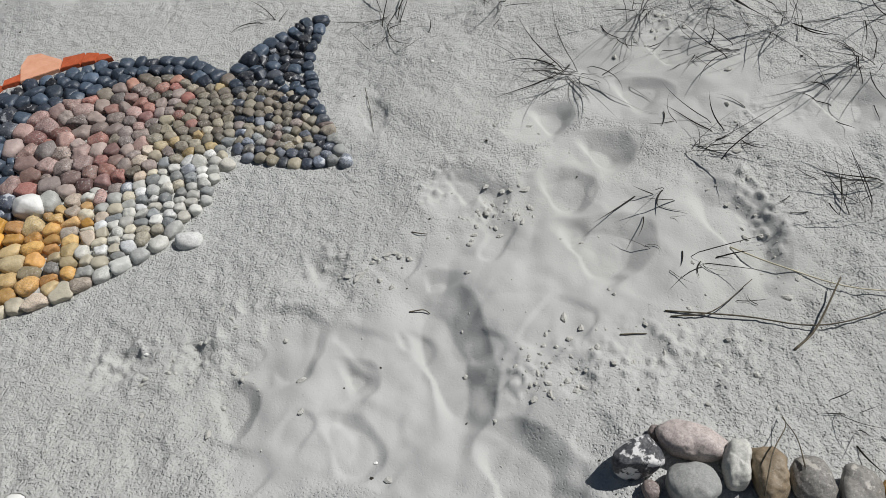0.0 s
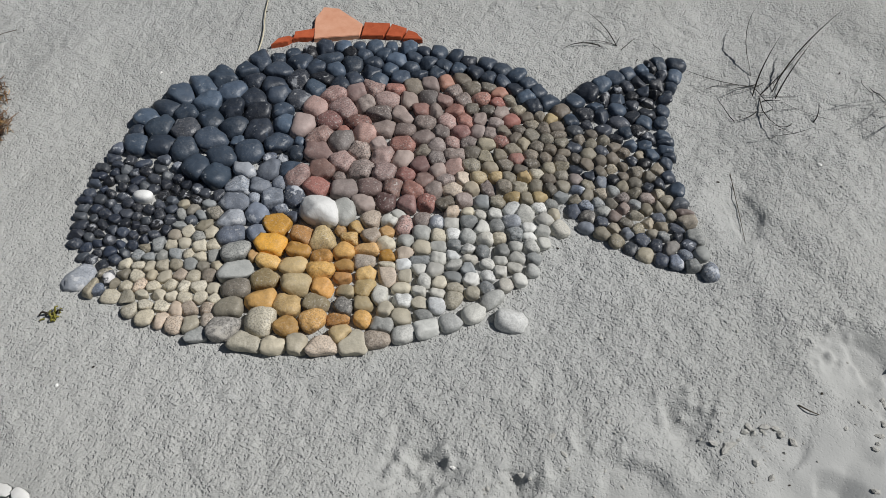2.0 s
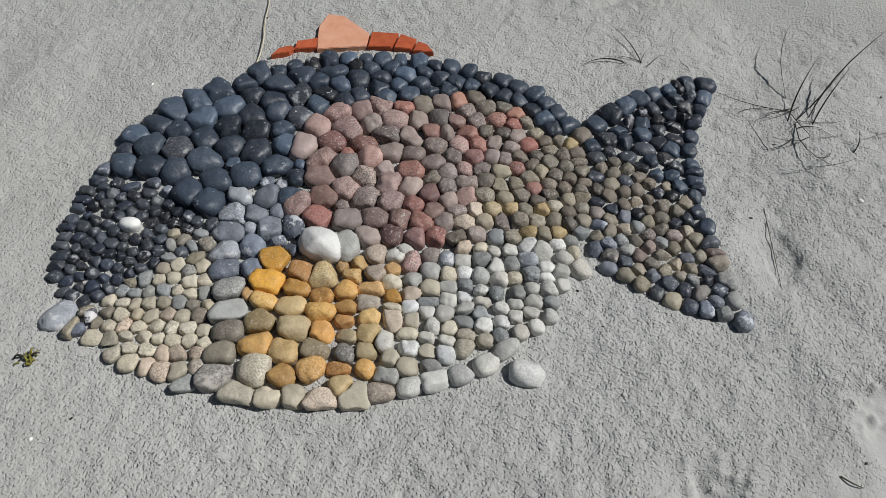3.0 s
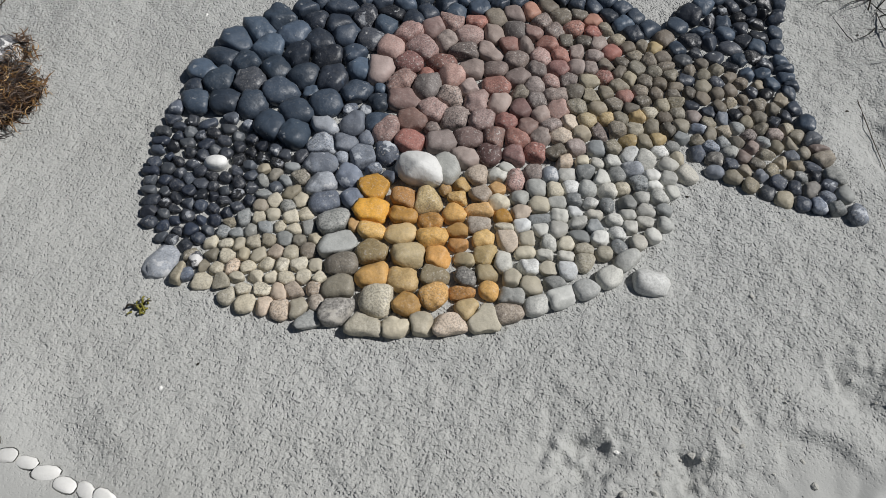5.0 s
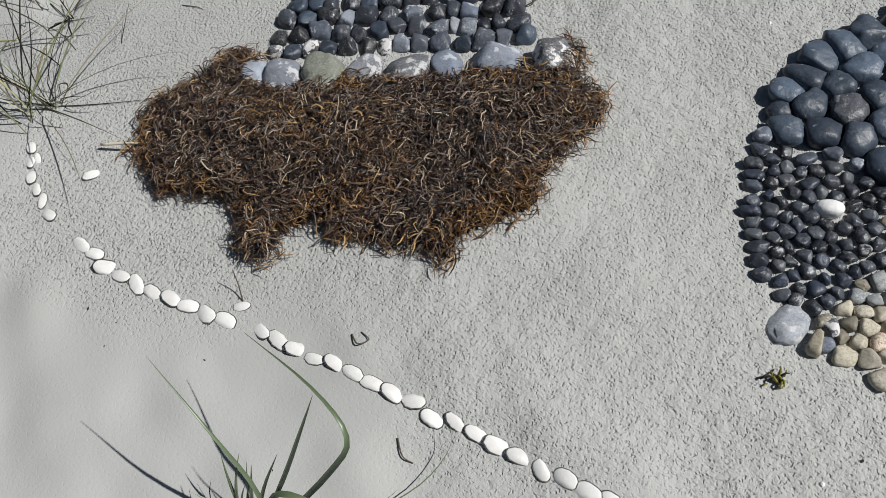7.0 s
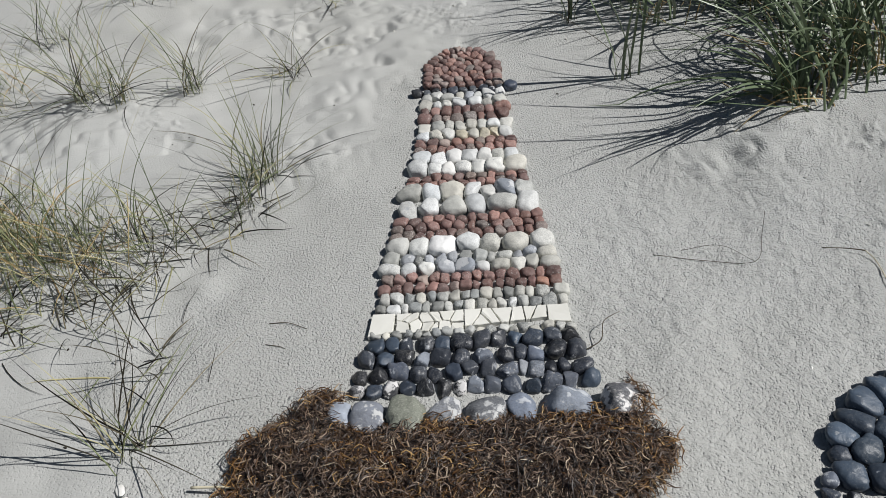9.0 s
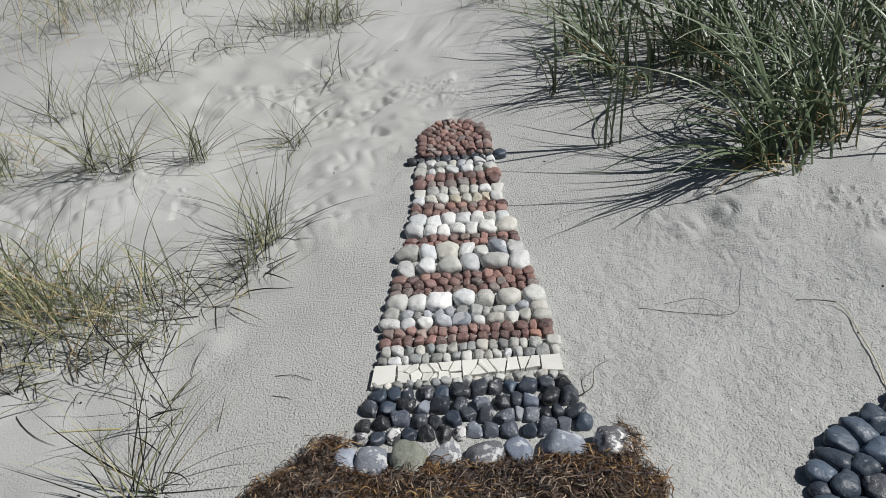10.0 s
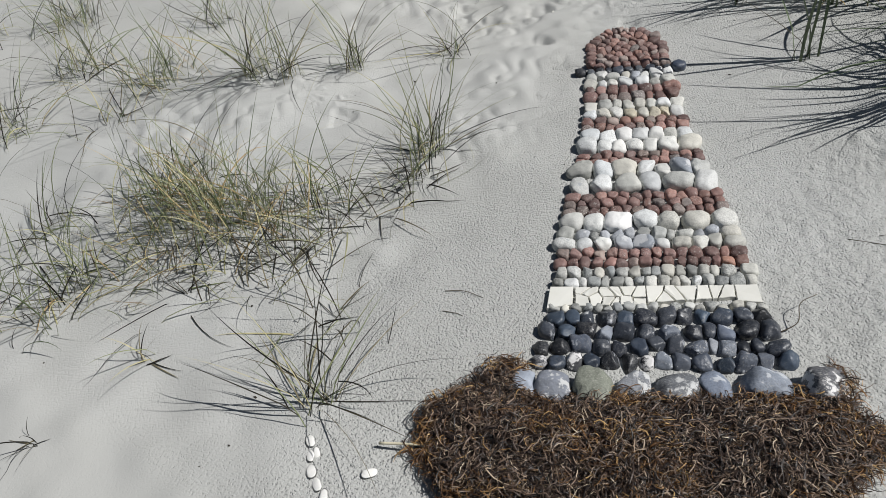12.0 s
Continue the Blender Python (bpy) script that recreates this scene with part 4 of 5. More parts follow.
# the back fin of broken roof tile
for k, (outline, mat) in enumerate((
        ([(-1.648, 2.082), (-1.607, 2.108), (-1.598, 2.128), (-1.612, 2.134), (-1.640, 2.114)], TERRACOTTA),
        ([(-1.598, 2.122), (-1.545, 2.146), (-1.553, 2.188), (-1.604, 2.158)], TERRACOTTA),
        ([(-1.540, 2.140), (-1.420, 2.190), (-1.428, 2.244), (-1.520, 2.296), (-1.566, 2.290), (-1.570, 2.232)], TERRACOTTA_PALE),
        ([(-1.414, 2.190), (-1.352, 2.206), (-1.352, 2.268), (-1.425, 2.254)], TERRACOTTA),
        ([(-1.346, 2.208), (-1.300, 2.214), (-1.298, 2.258), (-1.345, 2.268)], TERRACOTTA),
        ([(-1.294, 2.210), (-1.238, 2.218), (-1.262, 2.244), (-1.292, 2.252)], TERRACOTTA))):
    under(part("fin_tile", slab(outline, -0.004, 0.014, seed=k), mat, None, "broken terracotta tile" if mat is TERRACOTTA else "pale broken terracotta tile", smooth=False), fish)

# ---- the lighthouse laid in beach stones ----
tower = thing("lighthouse_mosaic", "red and white striped lighthouse picture laid in beach stones", "stone mosaic", at=(-2.627, 1.5625, 0))
rng = random.Random(23)
nrng = np.random.RandomState(23)
UP, ACROSS = Vector((-0.355, 0.935)).normalized(), Vector((0.935, 0.355)).normalized()
TURN = math.atan2(ACROSS.y, ACROSS.x)


def tower_point(u, v):
    p = Vector((-2.627, 1.5625)) + ACROSS * u + UP * v
    return p.x, p.y


def half_width(v):
    return float(np.interp(v, (0.0, 0.10, 0.21, 0.59, 1.04, 1.43, 1.8), (0.325, 0.295, 0.268, 0.235, 0.173, 0.151, 0.145)))


tower_stones = []


def tower_stone(name, shapes, material, u, v, w, d, turn=0.0, height=None, sink=0.27):
    x, y = tower_point(u, v)
    h = (0.60 * min(w, d) + 0.010) if height is None else height
    tower_stones.append(dict(name=name, style=rng.choice(shapes), material=material, x=x, y=y, w=w, d=d, h=h, turn=TURN + turn, sink=sink, tip=7.0))


def course(name, shapes, materials, v0, v1, width, wide=None, uneven=0.12):
    """One row of stones across the tower."""
    v = (v0 + v1) / 2
    half = wide or half_width(v)
    n = max(2, int(round(2 * half / width)))
    sizes = np.array([rng.uniform(1 - uneven * 2, 1 + uneven * 2) for _ in range(n)])
    sizes *= 2 * half / sizes.sum()
    u = -half
    for s in sizes:
        d = (v1 - v0) * rng.uniform(0.96, 1.14)
        tower_stone(name, shapes, rng.choice(materials), u + s / 2, v + rng.gauss(0, 0.003), s * rng.uniform(0.93, 1.03), d, rng.gauss(0, 0.10))
        u += s


# plinth of boulders, then dark flints
for u, v, w, d, h, mat, shapes in ((-0.322, -0.022, 0.052, 0.062, 0.055, SLATE, ROUND), (-0.254, -0.026, 0.084, 0.070, 0.062, MARBLED, ROUND), (-0.162, -0.026, 0.090, 0.082, 0.070, GREENSTONE, ANGULAR),
                                   (-0.075, -0.024, 0.082, 0.066, 0.060, MARBLED, ANGULAR), (0.022, -0.020, 0.108, 0.070, 0.060, MARBLED, ANGULAR), (0.107, -0.016, 0.074, 0.066, 0.058, SLATE, ANGULAR),
                                   (0.209, -0.010, 0.142, 0.072, 0.066, SLATE, ANGULAR[3:4]), (0.330, -0.020, 0.080, 0.086, 0.084, MAGPIE, ANGULAR)):
    tower_stone("plinth_boulder", shapes, mat, u + 0.006, v - 0.014, w * 1.04, d * 1.10, rng.gauss(0, 0.10), h * 0.90, 0.10)
course("dark_flint", ANGULAR, (SLATE, FLINT, FLINT, NAVY, MAGPIE, GREENSTONE), 0.030, 0.076, 0.043, 0.30)
course("dark_flint", ANGULAR, (FLINT, NAVY, SLATE, FLINT, PALE_BLUE), 0.076, 0.122, 0.043)
course("dark_flint", ANGULAR + BOXY[:4], (NAVY, FLINT, FLINT, FLINT, SLATE), 0.121, 0.170, 0.046)
course("dark_flint", ANGULAR + BOXY[:4], (NAVY, FLINT, FLINT), 0.168, 0.224, 0.047)
# small grey stones and broken white tile
course("grey_pebble", BOXY, (GREY, PALE, PALE, GREY), 0.222, 0.244, 0.028)


def shatter(poly, columns, rows, r):
    """Break a convex outline into angular pieces round scattered points."""
    lo, hi = np.min(poly, 0), np.max(poly, 0)
    seeds = [Vector((lo[0] + (hi[0] - lo[0]) * (i + 0.5 + r.uniform(-0.44, 0.44)) / columns, lo[1] + (hi[1] - lo[1]) * (j + 0.5 + r.uniform(-0.32, 0.32)) / rows)) for i in range(columns) for j in range(rows)]
    pieces = []
    for c in seeds:
        piece = [Vector(q) for q in poly]
        for o in seeds:
            if o is c:
                continue
            n = (o - c).normalized()
            level = n.dot((o + c) / 2) - 0.0019
            out = []
            for q0, q1 in zip(piece, piece[1:] + piece[:1]):
                s0, s1 = level - q0.dot(n), level - q1.dot(n)
                if s0 >= 0:
                    out.append(q0)
                if s0 * s1 < 0:
                    out.append(q0.lerp(q1, s0 / (s0 - s1)))
            piece = out
        if len(piece) > 2:
            pieces.append([tuple(q) for q in piece])
    return pieces


tiles = [[(-0.270, 0.228), (-0.205, 0.240), (-0.203, 0.306), (-0.262, 0.308)], [(0.200, 0.247), (0.258, 0.243), (0.254, 0.306), (0.201, 0.306)]]
tiles += shatter([(-0.197, 0.236), (-0.02, 0.240), (-0.02, 0.306), (-0.197, 0.306)], 6, 2, random.Random(5))
tiles += shatter([(-0.017, 0.246), (0.197, 0.262), (0.197, 0.306), (-0.017, 0.306)], 7, 1, random.Random(12))
for k, piece in enumerate(tiles):
    pts = [tower_point(*q) for q in piece]
    under(part("tile_shard", slab(pts, -0.004, 0.013 + 0.003 * rng.random(), 0.0008, seed=k), TILE, None, smooth=False), tower)

reds, whites = (BRICK, BRICK, BRICK, BRICK, BRICK, BRICK, BRICK, MAUVE), (CHALK, CHALK, BONE, PALE)
course("white_pebble", BOXY, (PALE, GREY, GREY, CHALK), 0.310, 0.343, 0.030)
course("white_pebble", BOXY, (CHALK, PALE, GREY, PALE), 0.345, 0.383, 0.031)
course("red_pebble", BOXY, reds + (RUST,), 0.386, 0.418, 0.032)
course("red_pebble", BOXY, reds, 0.419, 0.452, 0.033)
course("white_stone", BOXY + ROUND, (CHALK, PALE, PALE_BLUE, CHALK), 0.455, 0.500, 0.048)
course("white_stone", ROUND, (PALE_BLUE, PALE, GREY, PALE_BLUE), 0.498, 0.535, 0.036)
course("white_stone", ROUND, whites, 0.535, 0.605, 0.066)
for v in (0.608, 0.641, 0.674):
    course("red_pebble", BOXY + ROUND, reds, v, v + 0.033, 0.034)
course("white_stone", BOXY + ROUND, whites, 0.710, 0.787, 0.066)
course("white_stone", ROUND + BOXY, (CHALK, PALE, CHALK, PALE_BLUE), 0.788, 0.858, 0.060)
for v in (0.860, 0.888):
    course("red_pebble", BOXY, reds, v, v + 0.029, 0.034)
course("white_stone", BOXY, whites, 0.918, 0.980, 0.055)
course("white_stone", BOXY, whites, 0.982, 1.047, 0.050)
for v in (1.049, 1.084):
    course("red_pebble", BOXY + ROUND, reds[:4] + (MAUVE,), v, v + 0.035, 0.036)
course("white_stone", BOXY + ROUND, (CHALK, PALE, CREAM), 1.121, 1.176, 0.042)
course("white_stone", BOXY + ROUND, (CHALK, PALE, PALE), 1.177, 1.234, 0.040)
for v in (1.236, 1.283):
    course("red_pebble", ROUND, reds[:4] + (MAUVE,), v, v + 0.046, 0.038)
course("white_stone", ROUND + BOXY, (CHALK, PALE), 1.331, 1.380, 0.042)
course("white_stone", ROUND + BOXY, (CHALK, PALE, PALE_BLUE), 1.381, 1.430, 0.038)
course("gallery_pebble", ROUND, (HEAD, FLINT), 1.432, 1.466, 0.034)
tower_stone("gallery_pebble", ROUND, HEAD, -0.175, 1.452, 0.040, 0.038)
tower_stone("gallery_pebble", ROUND, HEAD, 0.173, 1.452, 0.046, 0.046, height=0.045)
DOME = [tower_point(0.143 * math.cos(a), 1.595 + 0.172 * math.sin(a)) for a in np.linspace(0, math.pi, 15)]
DOME += [tower_point(-0.143, 1.468), tower_point(0.143, 1.468)]
for x, y, w in pack(DOME, lambda x, y: 0.036, nrng):
    tower_stones.append(dict(name="dome_pebble", style=rng.choice(BOXY + ROUND), material=rng.choice(reds), x=x, y=y, w=w * rng.uniform(1.0, 1.18), d=w * rng.uniform(0.9, 1.05), h=0.036, turn=TURN + rng.gauss(0, 0.2), sink=0.22, tip=7.0))
settle(tower_stones, tower, rng, lambda x, y: 0.002)

# ---- the mat of dried seaweed at the tower's foot ----
MAT_OUTLINE = [(-2.936, 1.513), (-3.017, 1.473), (-3.041, 1.383), (-3.113, 1.305), (-3.085, 1.160), (-3.009, 1.117), (-2.961, 1.085), (-2.891, 1.098), (-2.821, 1.118),
               (-2.771, 1.096), (-2.725, 1.017), (-2.670, 1.005), (-2.645, 1.040), (-2.660, 1.084), (-2.605, 1.134), (-2.566, 1.095), (-2.508, 1.118), (-2.440, 1.120),
               (-2.378, 1.134), (-2.336, 1.104), (-2.317, 1.127), (-2.319, 1.177), (-2.266, 1.242), (-2.205, 1.275), (-2.215, 1.367), (-2.198, 1.426), (-2.145, 1.525),
               (-2.150, 1.590), (-2.225, 1.632), (-2.240, 1.700), (-2.300, 1.730), (-2.325, 1.645), (-2.45, 1.585), (-2.615, 1.522), (-2.80, 1.452), (-2.90, 1.430)]


def mat_height(x, y):
    d = edge_distance(MAT_OUTLINE, np.stack([x, y], 1))
    rise = np.sqrt(np.clip(d / 0.16, 0, 1))
    return rise * (0.018 + 0.034 * value_noise(x, y, 0.13) + 0.020 * value_noise(x, y, 0.045))


def ribbons(points, widths, sides, closed=None):
    """Joined ribbons: points (n, k, 3), widths (n, k), side vectors (n, k, 3). Each is folded along its middle."""
    n, k, _ = points.shape
    half = sides * widths[..., None] * 0.5
    lift = np.cross(np.gradient(points, axis=1), sides)
    lift /= np.linalg.norm(lift, axis=2, keepdims=True) + 1e-9
    verts = np.stack([points - half, points + lift * widths[..., None] * 0.22, points + half], 2).reshape(-1, 3)
    base = (np.arange(n) * k * 3)[:, None, None] + (np.arange(k - 1) * 3)[None, :, None]
    a = base + np.array([0, 1, 4, 3])
    b = base + np.array([1, 2, 5, 4])
    return verts, np.concatenate([a.reshape(-1, 4), b.reshape(-1, 4)])


def fibre_mat(count, seed, rusty):
    r = np.random.RandomState(seed)
    lo, hi = np.min(MAT_OUTLINE, 0) - 0.02, np.max(MAT_OUTLINE, 0) + 0.02
    p = r.uniform(lo, hi, (count * 4, 2))
    p = p[inside(MAT_OUTLINE, p)]
    d = edge_distance(MAT_OUTLINE, p)
    kept = (d > 0.018) | (r.rand(len(p)) < 0.25)
    p, d = p[kept], d[kept]
    blot = value_noise(p[:, 0], p[:, 1], 0.11) * 0.6 + value_noise(p[:, 0] + 5, p[:, 1], 0.04) * 0.4
    chance = np.clip(1.10 - d / 0.06, 0, 1) * 0.75 + (blot > 0.58) * 0.45 + 0.06
    pick = (r.rand(len(p)) < chance) == rusty
    p = p[pick][:count]
    n, k = len(p), 5
    z = mat_height(p[:, 0], p[:, 1]) + r.uniform(-0.006, 0.020, n)
    heading = r.uniform(0, 2 * np.pi, n) * 0.55 + value_noise(p[:, 0], p[:, 1], 0.09) * 9
    length = r.uniform(0.016, 0.062, n)
    bend = r.normal(0, 0.85, n)
    t = np.linspace(-0.5, 0.5, k)
    ang = heading[:, None] + bend[:, None] * t[None] * 1.6 + r.normal(0, 0.34, (n, k))
    step = length[:, None] / (k - 1)
    x = p[:, :1] + np.cumsum(np.cos(ang) * step, 1) - length[:, None] * 0.5 * np.cos(heading)[:, None]
    y = p[:, 1:] + np.cumsum(np.sin(ang) * step, 1) - length[:, None] * 0.5 * np.sin(heading)[:, None]
    zz = z[:, None] + r.normal(0, 0.10, n)[:, None] * t[None] * length[:, None] * 2 + np.sin((t + 0.5) * np.pi)[None] * r.uniform(-0.004, 0.012, n)[:, None]
    zz = np.maximum(zz, 0.002)
    roll = r.normal(0, 0.7, n)[:, None]
    side = np.stack([-np.sin(ang) * np.cos(roll), np.cos(ang) * np.cos(roll), np.sin(roll) + 0 * ang], 2)
    w = r.uniform(0.0013, 0.0031, n)[:, None] * np.array([0.5, 0.95, 1, 0.95, 0.4])[None]
    return ribbons(np.stack([x, y, zz], 2), w, side)


seaweed = thing("seaweed_mat", "heap of dried dark brown eelgrass under the boulders", "seaweed", kind="stuff", at=(-2.63, 1.3, 0))
# a sheet under the fibres, coloured near-black as the shade in their gaps
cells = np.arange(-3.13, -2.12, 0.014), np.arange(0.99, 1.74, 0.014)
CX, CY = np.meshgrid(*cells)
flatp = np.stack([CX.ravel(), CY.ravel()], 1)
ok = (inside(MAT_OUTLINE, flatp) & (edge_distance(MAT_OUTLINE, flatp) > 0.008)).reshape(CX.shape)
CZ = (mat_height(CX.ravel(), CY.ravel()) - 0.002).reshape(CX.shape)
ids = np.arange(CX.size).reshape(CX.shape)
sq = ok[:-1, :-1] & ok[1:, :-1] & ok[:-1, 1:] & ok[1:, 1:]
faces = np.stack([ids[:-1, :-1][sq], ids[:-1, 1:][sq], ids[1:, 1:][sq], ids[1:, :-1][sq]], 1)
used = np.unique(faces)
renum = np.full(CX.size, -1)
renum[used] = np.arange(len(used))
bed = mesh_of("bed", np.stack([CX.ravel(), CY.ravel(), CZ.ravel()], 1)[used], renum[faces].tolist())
under(part("bed", bed, SEAWEED_BED_SHADE, None), seaweed)
v, f = fibre_mat(27000, 4, False)
under(tagged(part("fibres", mesh_of("fibres", v, f.tolist()), SEAWEED, None), kind="stuff"), seaweed)
v, f = fibre_mat(11000, 5, True)
under(tagged(part("rusty_fibres", mesh_of("rusty_fibres", v, f.tolist()), SEAWEED_RUSTY, None, "rusty orange dried fibres"), kind="stuff"), seaweed)


# ---- the line of white shells ----
def shell_mesh(name, seed):
    """The outer side of a bivalve's shell: domed, with a beak, growth rings and a thin lip."""
    r = random.Random(seed)
    bm = bmesh.new()
    rings, segs = 7, 20
    beak = r.uniform(0.06, 0.2)
    wob = [1 + r.uniform(-0.06, 0.06) for _ in range(segs)]
    rows = []
    for i in range(rings + 1):
        q = i / rings
        row = []
        for j in range(segs):
            a = 2 * math.pi * j / segs
            x = math.cos(a) * (1 + 0.10 * math.sin(a)) * q * wob[j]
            y = math.sin(a) * (0.82 + 0.08 * math.cos(2 * a)) * q * wob[j] + (1 - q) * beak * 3
            z = (1 - q ** 2.1) * 0.72 + 0.022 * math.sin(q * 24) * q - (0.10 if i == rings else 0)
            row.append(bm.verts.new((x * 0.5, y * 0.5, z * 0.5)) if i else None)
        rows.append(row)
    top = bm.verts.new((0, beak * 1.5, 0.36))
    for j in range(segs):
        k = (j + 1) % segs
        bm.faces.new((top, rows[1][j], rows[1][k]))
        for i in range(1, rings):
            bm.faces.new((rows[i][j], rows[i + 1][j], rows[i + 1][k], rows[i][k]))
    bmesh.ops.recalc_face_normals(bm, faces=bm.faces)
    under_side = [bm.verts.new((v.co.x * 0.92, v.co.y * 0.92, v.co.z + 0.03)) for v in rows[rings]]
    for j in range(segs):
        k = (j + 1) % segs
        bm.faces.new((rows[rings][k], rows[rings][j], under_side[j], under_side[k]))
    mesh = bpy.data.meshes.new(name)
    bm.to_mesh(mesh)
    bm.free()
    mesh.polygons.foreach_set("use_smooth", [True] * len(mesh.polygons))
    mesh.materials.append(SHELL)
    return mesh


SHELLS = [shell_mesh("shell", 200 + i) for i in range(7)]
rng = random.Random(31)


def shell(x, y, w, d, turn, tip=8.0, label="bleached white seashell in a line on the sand"):
    ob = new("seashell", rng.choice(SHELLS))
    e = Euler((radians(rng.gauss(0, tip)), radians(rng.gauss(0, tip)), turn))
    ob.matrix_basis = Matrix.LocRotScale((x, y, ground_at(x, y) + 0.002), e, (w, d, d * 0.36))
    return tagged(ob, label, "seashell", "line of white shells")


for stretch, step in (([(-3.318, 1.115), (-3.285, 1.07), (-3.25, 1.03), (-3.20, 0.992), (-3.145, 0.965)], 0.036),
                      ([(-3.075, 0.944), (-2.976, 0.914), (-2.889, 0.90), (-2.807, 0.891), (-2.663, 0.893)], 0.042),
                      ([(-2.628, 0.895), (-2.528, 0.884), (-2.442, 0.879), (-2.299, 0.864), (-2.122, 0.844), (-1.962, 0.824), (-1.80, 0.79), (-1.654, 0.758),
                        (-1.54, 0.735), (-1.44, 0.706), (-1.31, 0.685), (-1.17, 0.670), (-1.0, 0.655)], 0.040)):
    pts, ways = along(smooth_curve(stretch, 8), step)
    for (x, y), (wx, wy) in zip(pts, ways):
        w = step * rng.uniform(1.05, 1.36)
        shell(x, y + rng.gauss(0, 0.003), w, w * rng.uniform(0.66, 0.86), math.atan2(wy, wx) + rng.gauss(0, 0.25) + rng.choice((0, math.pi)))
shell(-3.136, 1.086, 0.040, 0.034, 0.8, 14, "bleached white seashell lying apart on the sand")
shell(-2.668, 0.924, 0.036, 0.026, 0.5, 16, "bleached white seashell lying apart on the sand")
shell(-3.275, 1.082, 0.030, 0.022, 2.2, 14)

# ---- the cluster of larger stones beside the footprints ----
rng = random.Random(47)
for x, y, w, d, h, turn, mat, shapes, label in (
        (0.236, 0.650, 0.088, 0.082, 0.080, 0.4, MAGPIE, ANGULAR, "rough black and white flint stone casting a shadow"),
        (0.345, 0.676, 0.125, 0.070, 0.062, -0.35, ROSE, ROUND, "smooth pinkish grey granite stone on sand"),
        (0.330, 0.595, 0.098, 0.080, 0.060, 0.0, GREY, ROUND, "smooth blue-grey rounded beach stone"),
        (0.415, 0.622, 0.048, 0.100, 0.060, -0.25, PALE, BOXY, "narrow pale grey stone between two larger ones"),
        (0.468, 0.606, 0.062, 0.100, 0.065, 0.05, BROWN, BOXY, "olive brown oblong beach stone"),
        (0.540, 0.584, 0.074, 0.094, 0.062, 0.1, COARSE, ROUND, "speckled grey granite beach stone"),
        (0.618, 0.566, 0.074, 0.092, 0.064, -0.2, COARSE, ROUND, "dark speckled beach stone with an orange side"),
        (0.690, 0.552, 0.066, 0.080, 0.055, 0.1, ORANGE, ROUND, "orange tan rounded beach stone"),
        (0.256, 0.592, 0.034, 0.040, 0.034, 0.3, MAUVE, ROUND, "small reddish brown pebble beside larger stones"),
        (0.284, 0.702, 0.030, 0.030, 0.028, 0.0, MAUVE, ROUND, "small brown pebble beside larger stones")):
    z = ground_at(x, y)
    tagged(stone("beach_stone", rng.choice(shapes), mat, x, y, w, d, h, turn, rng, sink=0.16, base=z, tip=4, detail=2), label, "stone", "cluster of stones")


# ---- grass ----
def blade_set(n, seed, x, y, spread=0.03, length=(0.15, 0.35), lean=(5, 45), curl=(10, 60), width=0.003, heading=None, fan=180.0, wind=(0.0, 0.0), k=8, sway=22):
    """n tapering blades that rise from a tuft and bend over; angles in degrees."""
    r = np.random.RandomState(seed)
    bx, by = x + r.normal(0, spread, n), y + r.normal(0, spread, n)
    L = r.uniform(*length, n)
    az = r.uniform(-np.pi, np.pi, n) if heading is None else np.radians(heading + r.uniform(-fan, fan, n))
    t = np.linspace(0, 1, k)
    th = np.radians(r.uniform(*lean, n))[:, None] + np.radians(r.uniform(*curl, n))[:, None] * t[None] ** 1.5
    az = az[:, None] + np.radians(r.normal(0, sway, n))[:, None] * t[None]
    step = (L / (k - 1))[:, None]
    dx, dy, dz = np.sin(th) * np.cos(az), np.sin(th) * np.sin(az), np.cos(th)
    dx, dy = dx + wind[0] * t, dy + wind[1] * t
    px = bx[:, None] + np.cumsum(dx * step, 1) - dx[:, :1] * step
    py = by[:, None] + np.cumsum(dy * step, 1) - dy[:, :1] * step
    floor = ground_height(px, py)
    pz = floor[:, :1] - 0.008 + np.cumsum(dz * step, 1)
    pz = np.maximum(pz, floor + 0.003 + 0 * pz)
    pz[:, 0] = floor[:, 0] - 0.01
    roll = r.normal(0, 0.6, n)[:, None]
    side = np.stack([-np.sin(az) * np.cos(roll), np.cos(az) * np.cos(roll), np.sin(roll) + 0 * az], 2)
    taper = np.clip(1.05 - t ** 2.2, 0.06, 1) * (0.75 + 0.25 * np.sin(np.minimum(t * 2.5, 1) * np.pi / 2))
    w = width * r.uniform(0.6, 1.25, n)[:, None] * taper[None]
    return ribbons(np.stack([px, py, pz], 2), w, side)


def split_blades(name, n, seed, x, y, material, parent, **shape):
    """Each blade a part of its own."""
    for i in range(n):
        v, f = blade_set(1, seed * 1000 + i, x, y, **shape)
        under(part(name, mesh_of(name, v, f.tolist()), material, None), parent)


